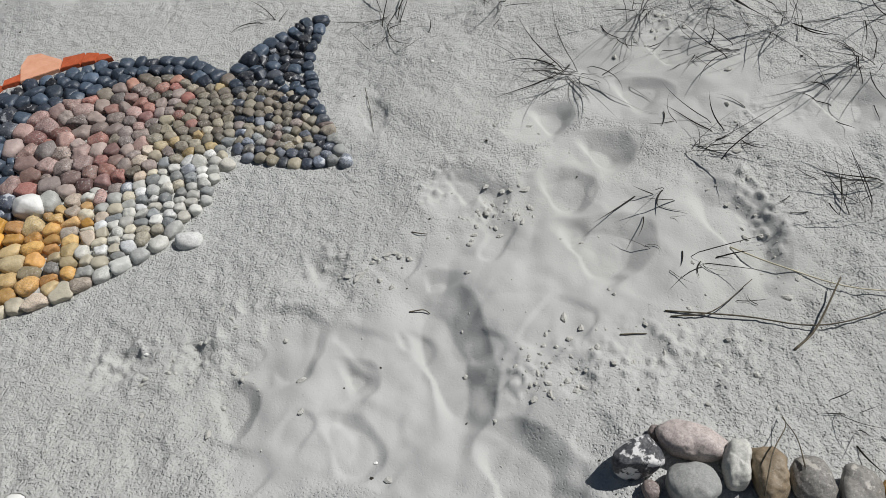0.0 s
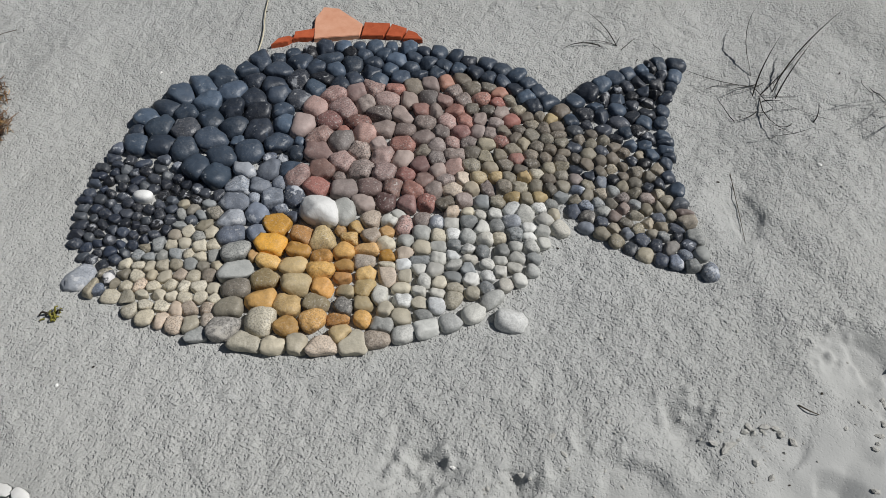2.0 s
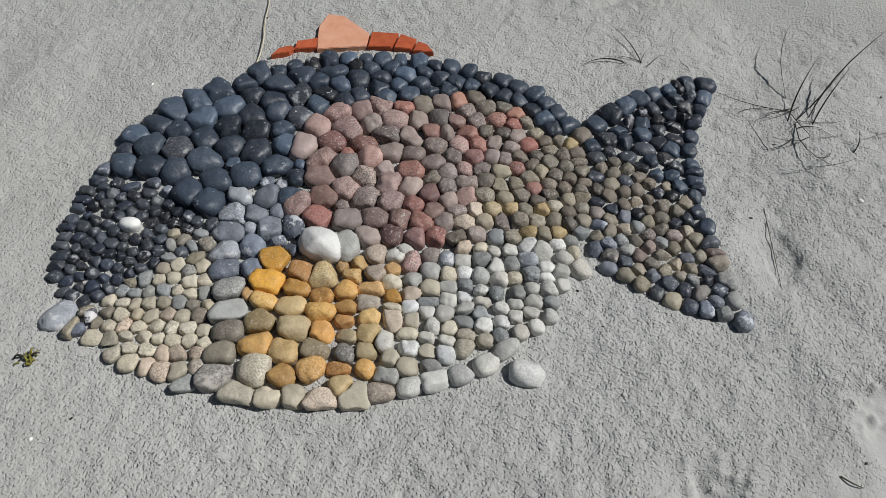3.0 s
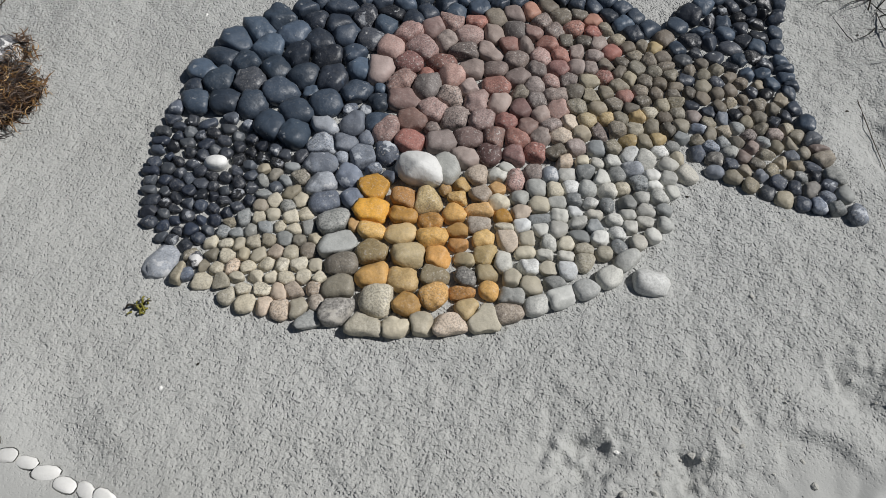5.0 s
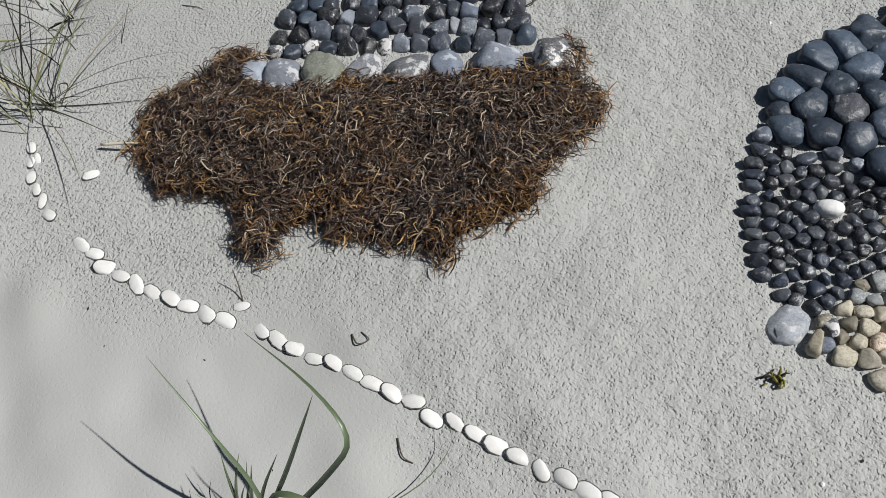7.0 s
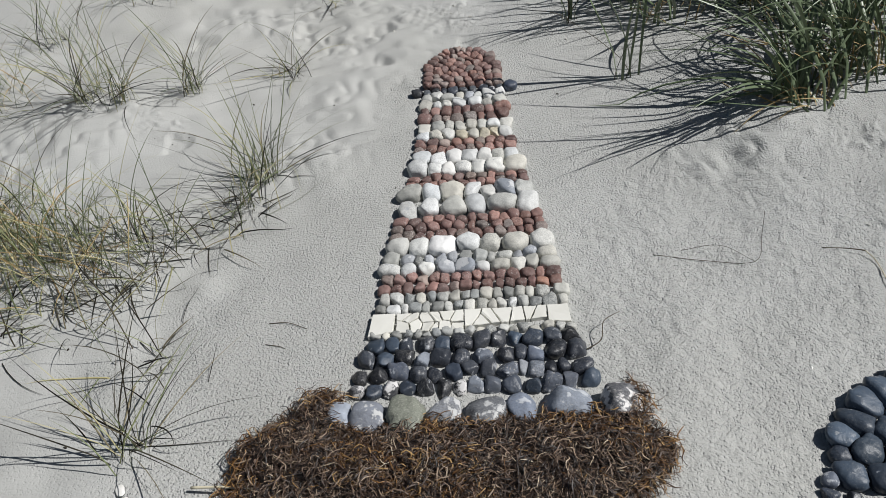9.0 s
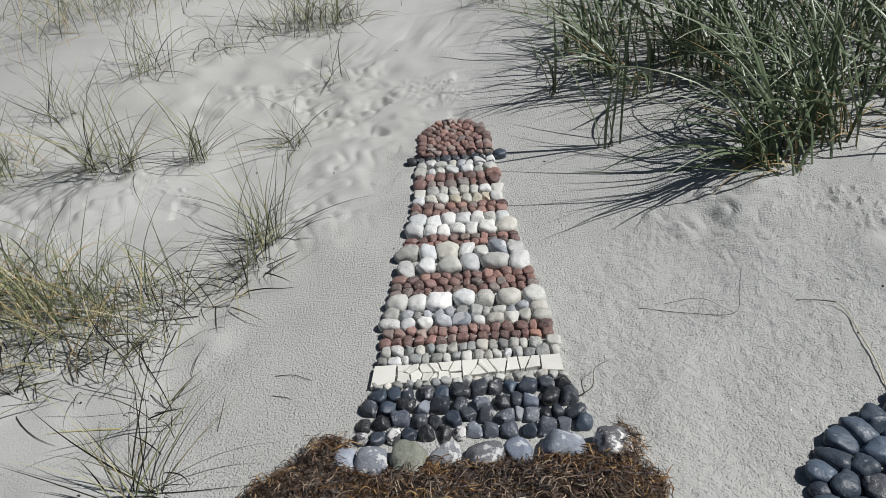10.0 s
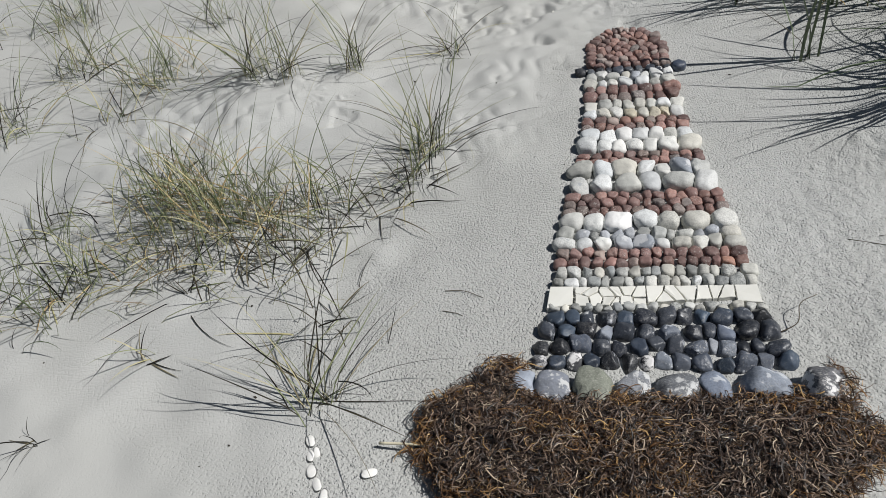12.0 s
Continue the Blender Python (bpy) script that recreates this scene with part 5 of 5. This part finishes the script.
def grass(x, y, green, dry, seed, label, mats=(GRASS_THIN, GRASS_DEAD), dry_length=None, group="marram tufts", split=False, **shape):
    """A tuft: live blades and dead ones."""
    tuft = thing("grass_tuft", label, "grass", group, at=(x, y, 0))
    more = dict(shape)
    low, high = shape.get("lean", (5, 45))
    more["lean"] = (low + 12, min(88, high + 30))
    if dry_length:
        more["length"] = dry_length
        more["width"] = shape["width"] * 0.5
    if split:
        split_blades("leaf", green, seed, x, y, mats[0], tuft, **shape)
        split_blades("dry_leaf", dry, seed + 500, x, y, mats[1], tuft, **more)
        return tuft
    if green:
        v, f = blade_set(green, seed, x, y, **shape)
        under(tagged(part("foliage", mesh_of("foliage", v, f.tolist()), mats[0], None), kind="stuff"), tuft)
    if dry:
        v, f = blade_set(dry, seed + 500, x, y, **more)
        under(tagged(part("dead_foliage", mesh_of("dead_foliage", v, f.tolist()), mats[1], None, "dark dead stalks" if mats[1] is GRASS_DEAD else "straw-coloured dry blades"), kind="stuff"), tuft)
    return tuft


THIN = "thin grey-green marram tuft in the sand"
LUSH = "dense green marram grass with dry stalks at its foot"
SPARSE = "sparse tuft of dark dry grass stalks in sand"
tufts = [  # x, y, green, dry, longest, lean, curl, spread, label
    (-4.207, 2.713, 30, 14, 0.30, 40, 45, 0.025, THIN), (-4.547, 2.474, 34, 22, 0.36, 38, 50, 0.03, THIN), (-4.402, 2.514, 22, 10, 0.32, 40, 50, 0.025, THIN),
    (-4.99, 2.374, 120, 30, 0.27, 50, 55, 0.06, LUSH), (-5.47, 2.36, 44, 26, 0.32, 55, 60, 0.07, THIN), (-5.39, 1.90, 30, 20, 0.28, 50, 60, 0.05, THIN),
    (-4.988, 3.428, 30, 18, 0.36, 42, 50, 0.05, THIN), (-3.868, 2.91, 16, 20, 0.24, 75, 50, 0.03, SPARSE), (-3.636, 2.255, 46, 16, 0.30, 48, 40, 0.03, THIN),
    (-3.596, 2.096, 22, 26, 0.22, 70, 50, 0.04, SPARSE), (-3.583, 1.964, 8, 20, 0.20, 75, 40, 0.05, SPARSE),
    (-4.06, 1.69, 150, 40, 0.27, 45, 55, 0.06, LUSH), (-3.90, 1.67, 140, 50, 0.27, 48, 55, 0.06, LUSH), (-4.21, 1.64, 80, 40, 0.26, 55, 60, 0.06, LUSH),
    (-4.20, 1.40, 110, 40, 0.17, 65, 60, 0.07, LUSH), (-4.38, 1.20, 60, 50, 0.20, 70, 60, 0.08, THIN), (-3.76, 1.84, 40, 30, 0.24, 60, 55, 0.05, THIN),
    (-4.33, 1.76, 40, 26, 0.24, 60, 60, 0.06, THIN), (-3.74, 1.62, 12, 44, 0.24, 78, 40, 0.07, SPARSE), (-3.95, 1.45, 14, 40, 0.20, 80, 40, 0.08, SPARSE),
    (-3.878, 1.151, 3, 8, 0.13, 50, 40, 0.010, SPARSE), (-3.35, 1.195, 14, 26, 0.29, 58, 8, 0.018, SPARSE), (-3.50, 1.46, 8, 22, 0.22, 82, 25, 0.05, SPARSE),
    (-3.961, 0.829, 0, 9, 0.12, 60, 90, 0.012, SPARSE), (-4.942, 2.05, 14, 16, 0.26, 60, 60, 0.05, SPARSE), (-4.60, 1.45, 20, 24, 0.25, 70, 50, 0.08, SPARSE),
    (-4.482, 4.167, 90, 50, 0.30, 50, 50, 0.08, "dry straw-coloured marram tuft in the sand"), (-5.652, 4.184, 120, 50, 0.36, 45, 50, 0.14, LUSH), (-5.883, 3.817, 130, 60, 0.36, 50, 50, 0.16, LUSH),
    (-4.30, 4.334, 50, 24, 0.30, 55, 50, 0.06, THIN), (-6.45, 3.35, 70, 30, 0.34, 50, 50, 0.12, THIN), (-6.7, 4.5, 120, 40, 0.38, 50, 50, 0.18, LUSH), (-5.2, 4.85, 90, 30, 0.36, 50, 50, 0.14, LUSH),
    (-5.95, 2.75, 50, 30, 0.30, 55, 55, 0.07, THIN), (-6.35, 2.40, 40, 24, 0.30, 55, 55, 0.07, THIN), (-5.10, 2.90, 18, 14, 0.28, 55, 50, 0.05, SPARSE), (-3.55, 4.75, 36, 20, 0.34, 50, 50, 0.06, THIN),
    (-3.15, 4.55, 46, 14, 0.36, 50, 50, 0.05, LUSH), (-7.2, 3.7, 60, 30, 0.34, 50, 50, 0.14, THIN), (-4.75, 3.75, 14, 14, 0.26, 65, 50, 0.06, SPARSE), (-4.0, 3.55, 6, 10, 0.22, 75, 50, 0.04, SPARSE),
    (-5.3, 5.6, 120, 40, 0.42, 50, 50, 0.25, LUSH), (-4.1, 5.5, 100, 30, 0.40, 50, 50, 0.2, LUSH), (-6.6, 5.8, 130, 40, 0.42, 50, 50, 0.3, LUSH), (-7.8, 4.9, 110, 40, 0.4, 50, 50, 0.25, LUSH),
]
for i, (x, y, green, dry, longest, lean, curl, spread, label) in enumerate(tufts):
    grass(x, y, int(green * (0.75 if label is LUSH else 1.1)), int(dry * (0.6 if label is LUSH else 1.0)), 100 + i, label, mats=(GRASS_THIN, GRASS_DRY if label is LUSH else GRASS_DEAD), spread=spread * (1.5 if label is LUSH else 1.2), length=(longest * 0.4, longest * 1.45), lean=(4, lean + 12), curl=(5, curl + 20), width=0.0040, heading=85 if x == -3.35 else None, fan=112 if x == -3.35 else 180)

# the tall green clump beyond the tower, and its outliers
BIG = "tall clump of broad green marram blades casting shadows"
for i, (x, y, green, dry, longest, lean, spread) in enumerate((
        (-1.97, 3.03, 58, 26, 0.54, 66, 0.035), (-1.836, 3.22, 44, 22, 0.60, 52, 0.05), (-1.753, 3.25, 12, 8, 0.62, 40, 0.03), (-1.885, 3.72, 64, 24, 0.64, 55, 0.08),
        (-2.40, 3.976, 50, 20, 0.58, 50, 0.06), (-1.52, 3.82, 60, 20, 0.70, 50, 0.08), (-1.42, 3.42, 14, 24, 0.56, 55, 0.05), (-2.14, 3.80, 50, 20, 0.58, 52, 0.06),
        (-2.2, 4.35, 70, 20, 0.66, 50, 0.10), (-1.7, 4.35, 80, 20, 0.70, 50, 0.12), (-2.75, 4.30, 36, 16, 0.50, 52, 0.06), (-1.2, 4.5, 70, 20, 0.7, 50, 0.15), (-2.5, 5.0, 80, 20, 0.66, 50, 0.15),
        (-1.6, 5.1, 80, 20, 0.70, 50, 0.18), (-1.15, 3.85, 50, 20, 0.66, 52, 0.1), (-2.70, 3.82, 24, 14, 0.46, 45, 0.05), (-2.86, 4.05, 22, 12, 0.46, 48, 0.05), (-2.55, 3.62, 14, 14, 0.44, 50, 0.05))):
    grass(x, y, int(green * 0.92), int(dry * 0.9), 300 + i, BIG, mats=(GRASS, GRASS_DRY), group="tall marram clump", dry_length=(0.12, 0.40), split=True, heading=150 if y < 3.6 else 165, fan=105 if y < 3.6 else 140, spread=spread * 1.3, length=(longest * 0.5, longest * 1.3), lean=(6, lean + 4), curl=(14, 90), width=0.0140, wind=(-0.34, 0.05), k=10)
for i, (x, y, n, longest) in enumerate(((-2.895, 3.542, 5, 0.50), (-2.586, 3.143, 5, 0.58))):
    grass(x, y, n, 4, 340 + i, "few upright green marram blades with long shadows", mats=(GRASS, GRASS_DEAD), group="tall marram clump", dry_length=(0.15, 0.38), spread=0.02, length=(longest * 0.55, longest * 1.1), lean=(4, 30), curl=(2, 30), width=0.013, wind=(-0.14, 0.0), split=True, k=10)
for i, (x, y, n) in enumerate(((-1.28, 2.92, 30), (-1.22, 3.1, 30))):
    grass(x, y, 6, n, 350 + i, SPARSE, group="tall marram clump", spread=0.04, length=(0.10, 0.26), lean=(10, 60), curl=(5, 60), width=0.003)

# the coarse tuft in front of the shells
near = thing("grass_tuft", "coarse green marram tuft in front of the shells", "grass", "marram tufts", at=(-2.44, 0.565, 0))


def leaf(points, width, material=None):
    """A blade along a smooth curve; the points are (x, y, height over the sand)."""
    c = np.array(smooth_curve([(x, y, ground_at(x, y) + z + 0.003) for x, y, z in points], 4))
    way = np.gradient(c, axis=0)
    side = np.cross(way, (0.25, 0.1, 1.0))
    side /= np.linalg.norm(side, axis=1, keepdims=True) + 1e-9
    t = np.linspace(0, 1, len(c))
    w = width * np.clip(1.05 - t ** 2.2, 0.08, 1) * (0.55 + 0.45 * np.minimum(t * 3, 1))
    v, f = ribbons(c[None], w[None], side[None])
    return part("leaf", mesh_of("leaf", v, f.tolist()), material or GRASS, None)


for points, width in (
        ([(-2.438, 0.575, 0.0), (-2.418, 0.621, 0.12), (-2.484, 0.664, 0.22), (-2.60, 0.72, 0.28)], 0.0075), ([(-2.433, 0.577, 0.0), (-2.381, 0.612, 0.08), (-2.306, 0.679, 0.20), (-2.285, 0.722, 0.26), (-2.36, 0.766, 0.26), (-2.529, 0.825, 0.20)], 0.0105),
        ([(-2.43, 0.578, 0.0), (-2.40, 0.607, 0.05), (-2.312, 0.647, 0.05), (-2.244, 0.702, 0.02)], 0.009), ([(-2.438, 0.575, 0.0), (-2.394, 0.627, 0.13), (-2.338, 0.638, 0.15), (-2.306, 0.628, 0.12), (-2.28, 0.585, 0.07)], 0.0105),
        ([(-2.438, 0.575, 0.0), (-2.38, 0.65, 0.16), (-2.346, 0.701, 0.26), (-2.325, 0.741, 0.33)], 0.0085), ([(-2.444, 0.573, 0.0), (-2.416, 0.633, 0.12), (-2.389, 0.676, 0.20)], 0.007), ([(-2.449, 0.571, 0.0), (-2.438, 0.62, 0.10), (-2.434, 0.653, 0.16)], 0.006),
        ([(-2.321, 0.572, 0.0), (-2.288, 0.649, 0.02), (-2.219, 0.74, 0.03), (-2.196, 0.808, 0.03), (-2.21, 0.847, 0.03)], 0.0024), ([(-2.31, 0.576, 0.0), (-2.274, 0.66, 0.04), (-2.241, 0.717, 0.06)], 0.0026)):
    under(leaf(points, width), near)
for points in ([(-2.432, 0.545, 0.0), (-2.472, 0.553, 0.03), (-2.518, 0.595, 0.05), (-2.523, 0.622, 0.07)], [(-2.44, 0.55, 0.0), (-2.471, 0.523, 0.01), (-2.524, 0.531, 0.02), (-2.528, 0.541, 0.03)], [(-2.339, 0.57, 0.0), (-2.339, 0.592, 0.04), (-2.343, 0.617, 0.07)]):
    under(leaf(points, 0.003, GRASS_DEAD), near)
for i, (az, L, lean, curl, w) in enumerate(((95, 0.20, 12, 30, 0.008), (70, 0.17, 15, 30, 0.008), (-70, 0.22, 35, 50, 0.008), (-100, 0.20, 30, 60, 0.008), (130, 0.15, 25, 30, 0.008), (80, 0.16, 8, 25, 0.009), (0, 0.14, 30, 40, 0.008), (-140, 0.20, 45, 50, 0.007), (250, 0.16, 20, 40, 0.009),
                                            (100, 0.13, 14, 40, 0.010), (-20, 0.16, 18, 30, 0.010), (-60, 0.14, 12, 30, 0.010), (40, 0.12, 10, 30, 0.009), (170, 0.13, 22, 35, 0.008), (-45, 0.24, 60, 35, 0.006))):
    v, f = blade_set(1, 400 + i, -2.438, 0.565, spread=0.012, length=(L, L + 0.001), lean=(lean, lean + 1), curl=(curl, curl + 1), width=w, heading=az, fan=2, k=12)
    under(part("leaf", mesh_of("leaf", v, f.tolist()), GRASS, None), near)
lying = thing("grass_leaf", "broad green leaf lying on the sand", "grass leaf", at=(-2.2, 0.6, 0))
under(leaf([(-2.26, 0.56, 0.0), (-2.20, 0.618, 0.01), (-2.145, 0.672, 0.035), (-2.08, 0.751, 0.05)], 0.014), lying)

# dry sprigs among the footprints
sprigs = [  # x, y, blades, longest, lean range, heading, fan
    (0.262, 1.908, 26, 0.26, (58, 88), -105, 70), (0.262, 1.908, 16, 0.26, (60, 88), 170, 40), (0.502, 2.156, 40, 0.26, (30, 84), -110, 70), (-0.29, 2.25, 26, 0.26, (70, 88), -90, 180),
    (0.845, 1.253, 16, 0.20, (20, 80), 120, 70), (0.463, 1.142, 12, 0.15, (60, 88), -90, 110), (0.533, 1.496, 16, 0.22, (55, 86), 20, 60), (0.915, 1.98, 26, 0.28, (25, 84), -160, 80),
    (1.062, 1.761, 30, 0.30, (25, 84), -150, 90), (0.429, 1.327, 12, 0.18, (55, 88), -120, 80), (0.674, 0.72, 6, 0.12, (30, 80), -90, 90), (0.727, 1.876, 16, 0.24, (50, 86), 180, 80),
    (-0.70, 2.36, 10, 0.16, (60, 87), 20, 170), (0.95, 1.35, 14, 0.26, (50, 86), -150, 60), (1.15, 1.05, 12, 0.30, (65, 88), 190, 40),
    (0.75, 2.15, 24, 0.26, (30, 84), -100, 100), (1.25, 2.0, 26, 0.30, (25, 84), -140, 100), (0.05, 2.30, 20, 0.20, (40, 85), -90, 100), (0.62, 1.58, 10, 0.22, (55, 86), 190, 70),
]
for i, (x, y, n, longest, lean, az, fan) in enumerate(sprigs):
    tuft = thing("grass_sprig", "dark dry grass sprig lying over the sand", "grass", "dry sprigs", at=(x, y, 0))
    split_blades("stalk", max(5, int(n * 0.55)), 600 + i, x, y, SPRIG, tuft, spread=0.026, length=(longest * 0.4, longest * 1.25), lean=lean, curl=(-25, 30), width=0.0034, heading=az, fan=fan, sway=40)
    split_blades("side_stalk", max(3, int(n * 0.4)), 660 + i, x + math.cos(radians(az)) * longest * 0.35, y + math.sin(radians(az)) * longest * 0.35, SPRIG, tuft, spread=0.06, length=(longest * 0.2, longest * 0.6), lean=(60, 88), curl=(-10, 30), width=0.0028, heading=az, fan=150, sway=50)


# ---- straws, twigs and scraps ----
def tube(points, radius, sides=6):
    """A thin tapering stalk along a smooth curve."""
    p = [Vector(q) for q in smooth_curve(points, 5)]
    bm = bmesh.new()
    rings = []
    for i, c in enumerate(p):
        d = (p[min(i + 1, len(p) - 1)] - p[max(i - 1, 0)]).normalized()
        s = d.cross(Vector((0.1, 0.2, 1))).normalized()
        u = s.cross(d)
        rad = radius * (1 - 0.45 * i / len(p))
        rings.append([bm.verts.new(c + (s * math.cos(a) + u * math.sin(a)) * rad) for a in np.arange(sides) * 2 * math.pi / sides])
    for a, b in zip(rings, rings[1:]):
        for j in range(sides):
            k = (j + 1) % sides
            bm.faces.new((a[j], a[k], b[k], b[j]))
    bm.faces.new(rings[0][::-1])
    bm.faces.new(rings[-1])
    bmesh.ops.recalc_face_normals(bm, faces=bm.faces)
    return bm


def twig(points, radius, material, label):
    """A loose stalk on the sand; the points are (x, y, height over the sand)."""
    pts = [(x, y, ground_at(x, y) + z + radius) for x, y, z in points]
    return tagged(part("dry_stalk", tube(pts, radius), material), label, "dry stalk", "loose stalks")


twig([(-1.672, 2.020, 0.0), (-1.690, 2.12, 0.004), (-1.725, 2.22, 0.006), (-1.755, 2.315, 0.003), (-1.785, 2.345, 0.012)], 0.0022, STRAW, "pale bent straw lying beside the fish")
twig([(-1.785, 2.345, 0.012), (-1.83, 2.35, 0.006), (-1.89, 2.345, 0.0)], 0.0018, STALK, "dark thin stalk lying on the sand")
twig([(-2.32, 2.20, 0.0), (-2.18, 2.215, 0.003), (-2.054, 2.239, 0.004), (-2.05, 2.29, 0.06), (-2.055, 2.31, 0.13)], 0.0010, STALK, "thin bent dry stalk standing in sand")
twig([(-2.25, 2.24, 0.0), (-2.15, 2.26, 0.03), (-2.054, 2.239, 0.004)], 0.0008, STALK, "thin dry stalk lying on the sand")
twig([(-3.25, 1.66, 0.0), (-3.20, 1.675, 0.003), (-3.14, 1.672, 0.0)], 0.0013, STALK, "short brown stick lying on sand")
twig([(-3.22, 1.59, 0.0), (-3.18, 1.593, 0.002), (-3.16, 1.592, 0.0)], 0.0012, STALK, "short brown stick lying on sand")
twig([(-2.42, 1.80, 0.0), (-2.385, 1.83, 0.02), (-2.39, 1.88, 0.035), (-2.36, 1.93, 0.03)], 0.0016, STALK, "thin crooked twig beside the stones")
twig([(-3.15, 1.155, 0.012), (-3.08, 1.175, 0.02), (-3.0, 1.19, 0.03)], 0.0035, STRAW, "pale stick poking from the seaweed")
twig([(0.36, 1.00, 0.0), (0.52, 0.975, 0.006), (0.66, 0.935, 0.010), (0.80, 0.96, 0.012), (0.95, 1.02, 0.01)], 0.0020, STALK, "long dark stalk lying on the sand")
twig([(0.55, 1.19, 0.0), (0.64, 1.10, 0.01), (0.78, 1.02, 0.012), (0.98, 0.99, 0.01)], 0.0020, STRAW, "long pale stalk lying on the sand")
twig([(0.60, 0.88, 0.0), (0.66, 0.93, 0.01), (0.74, 1.04, 0.03)], 0.0030, STALK, "stiff dark stalk leaning over the sand")
twig([(0.37, 0.985, 0.0), (0.46, 0.99, 0.01), (0.56, 1.06, 0.02)], 0.0018, STALK, "thin dark stalk lying on the sand")
twig([(0.255, 0.945, 0.0), (0.285, 0.946, 0.001), (0.312, 0.948, 0.0)], 0.0018, STALK, "short thin stick lying on sand")
twig([(0.44, 0.55, 0.05), (0.47, 0.62, 0.075), (0.52, 0.69, 0.04), (0.53, 0.73, 0.01)], 0.0014, STALK, "thin dark twig lying over stones")
twig([(0.525, 0.60, 0.055), (0.53, 0.66, 0.05), (0.525, 0.72, 0.02)], 0.0014, STALK, "thin dark twig lying over stones")
twig([(-2.44, 0.94, 0.0), (-2.42, 0.925, 0.006), (-2.405, 0.94, 0.003), (-2.425, 0.95, 0.0)], 0.0016, STALK, "curled scrap of dry seaweed on sand")
twig([(-2.29, 0.80, 0.0), (-2.27, 0.775, 0.004), (-2.25, 0.772, 0.0)], 0.0016, STALK, "curled scrap of dry seaweed on sand")
twig([(-0.212, 1.086, 0.0), (-0.18, 1.092, 0.006), (-0.165, 1.086, 0.0)], 0.0018, STALK, "short dry twig lying in a footprint")
twig([(-0.205, 1.31, 0.0), (-0.185, 1.302, 0.004), (-0.165, 1.30, 0.0)], 0.0018, STALK, "short dry twig lying on the sand")
twig([(-0.36, 1.93, 0.0), (-0.335, 1.80, 0.003), (-0.32, 1.70, 0.0)], 0.0012, STALK, "thin dry stalk lying beside the tail")
twig([(-2.672, 0.935, 0.0), (-2.685, 0.955, 0.02), (-2.695, 0.97, 0.05)], 0.0014, STALK, "short dry stalk standing behind a shell")

# a scrap of yellow green seaweed by the fish's mouth
wrack = thing("seaweed_scrap", "small yellow-green scrap of seaweed on sand", "seaweed", at=(-1.734, 1.108, 0))
rng = random.Random(53)
for i in range(16):
    a, L = rng.uniform(0, 6.28), rng.uniform(0.006, 0.018)
    x, y = -1.734 + rng.gauss(0, 0.010), 1.108 + rng.gauss(0, 0.005)
    z = ground_at(x, y) + 0.002
    bm = tube([(x, y, z), (x + math.cos(a) * L * 0.5, y + math.sin(a) * L * 0.5, z + rng.uniform(0.003, 0.012)), (x + math.cos(a) * L, y + math.sin(a) * L, z + rng.uniform(0, 0.008))], rng.uniform(0.0016, 0.0032), 5)
    under(part("frond", bm, WEED if i % 4 else DEBRIS, None), wrack)


def scatter(name, seed, count, place, size, material, label, category, high=0.6):
    """Many small lumps on the sand, joined."""
    r = random.Random(seed)
    verts, faces = [], []
    tries = 0
    while len(faces) < count * 20 and tries < count * 30:
        tries += 1
        x, y = place(r)
        s = size(r)
        bm = bmesh.new()
        bmesh.ops.create_icosphere(bm, subdivisions=1, radius=1.0)
        a = r.uniform(0, 6.28)
        z = ground_at(x, y)
        lx = r.uniform(0.8, 1.9)
        base = len(verts)
        for v in bm.verts:
            q = v.co * r.uniform(0.6, 1.3)
            px, py = q.x * lx, q.y
            verts.append((x + (px * math.cos(a) - py * math.sin(a)) * s, y + (px * math.sin(a) + py * math.cos(a)) * s, z + q.z * s * high + s * high * 0.3))
        faces += [[base + v.index for v in f.verts] for f in bm.faces]
        bm.free()
    return tagged(part(name, mesh_of(name, verts, faces, False), material), label, category, kind="stuff")


def near_steps(r):
    while True:
        c = r.choice(((0.40, 0.85, 0.16, 0.10), (0.62, 1.35, 0.06, 0.14), (0.02, 1.36, 0.06, 0.05), (-0.62, 0.95, 0.10, 0.12), (0.10, 0.86, 0.05, 0.05), (0.55, 2.05, 0.10, 0.05), (0.3, 0.95, 0.3, 0.15), (-0.05, 1.55, 0.25, 0.2), (-3.4, 3.6, 0.25, 0.2), (-3.1, 3.95, 0.2, 0.2), (-1.4, 2.75, 0.3, 0.2), (-0.28, 1.22, 0.05, 0.04)))
        x, y = r.gauss(c[0], c[2]), r.gauss(c[1], c[3])
        if math.hypot(x - 0.4, y - 0.6) > 0.25 or y > 0.74:
            return x, y


scatter("sand_clods", 61, 1150, near_steps, lambda r: 0.0012 + 0.0075 * r.random() ** 5, CLOD, "crumbled clods of damp sand around footprints", "sand clods", 0.6)
scatter("plant_debris", 62, 150, lambda r: (r.uniform(-4.2, 1.2), r.uniform(0.5, 3.0)), lambda r: 0.0012 + 0.0030 * r.random() ** 2, DEBRIS, "tiny dark scraps of plants scattered over sand", "debris", 0.5)
scatter("shell_fragments", 63, 9, lambda r: r.choice(((-0.272, 0.705), (-1.64, 0.965), (-0.83, 1.01), (-0.15, 2.0), (-1.0, 2.4), (-0.6, 0.95), (-1.9, 1.9))), lambda r: 0.004, SHELL, "tiny white shell fragments on the sand", "shell fragments", 0.5)
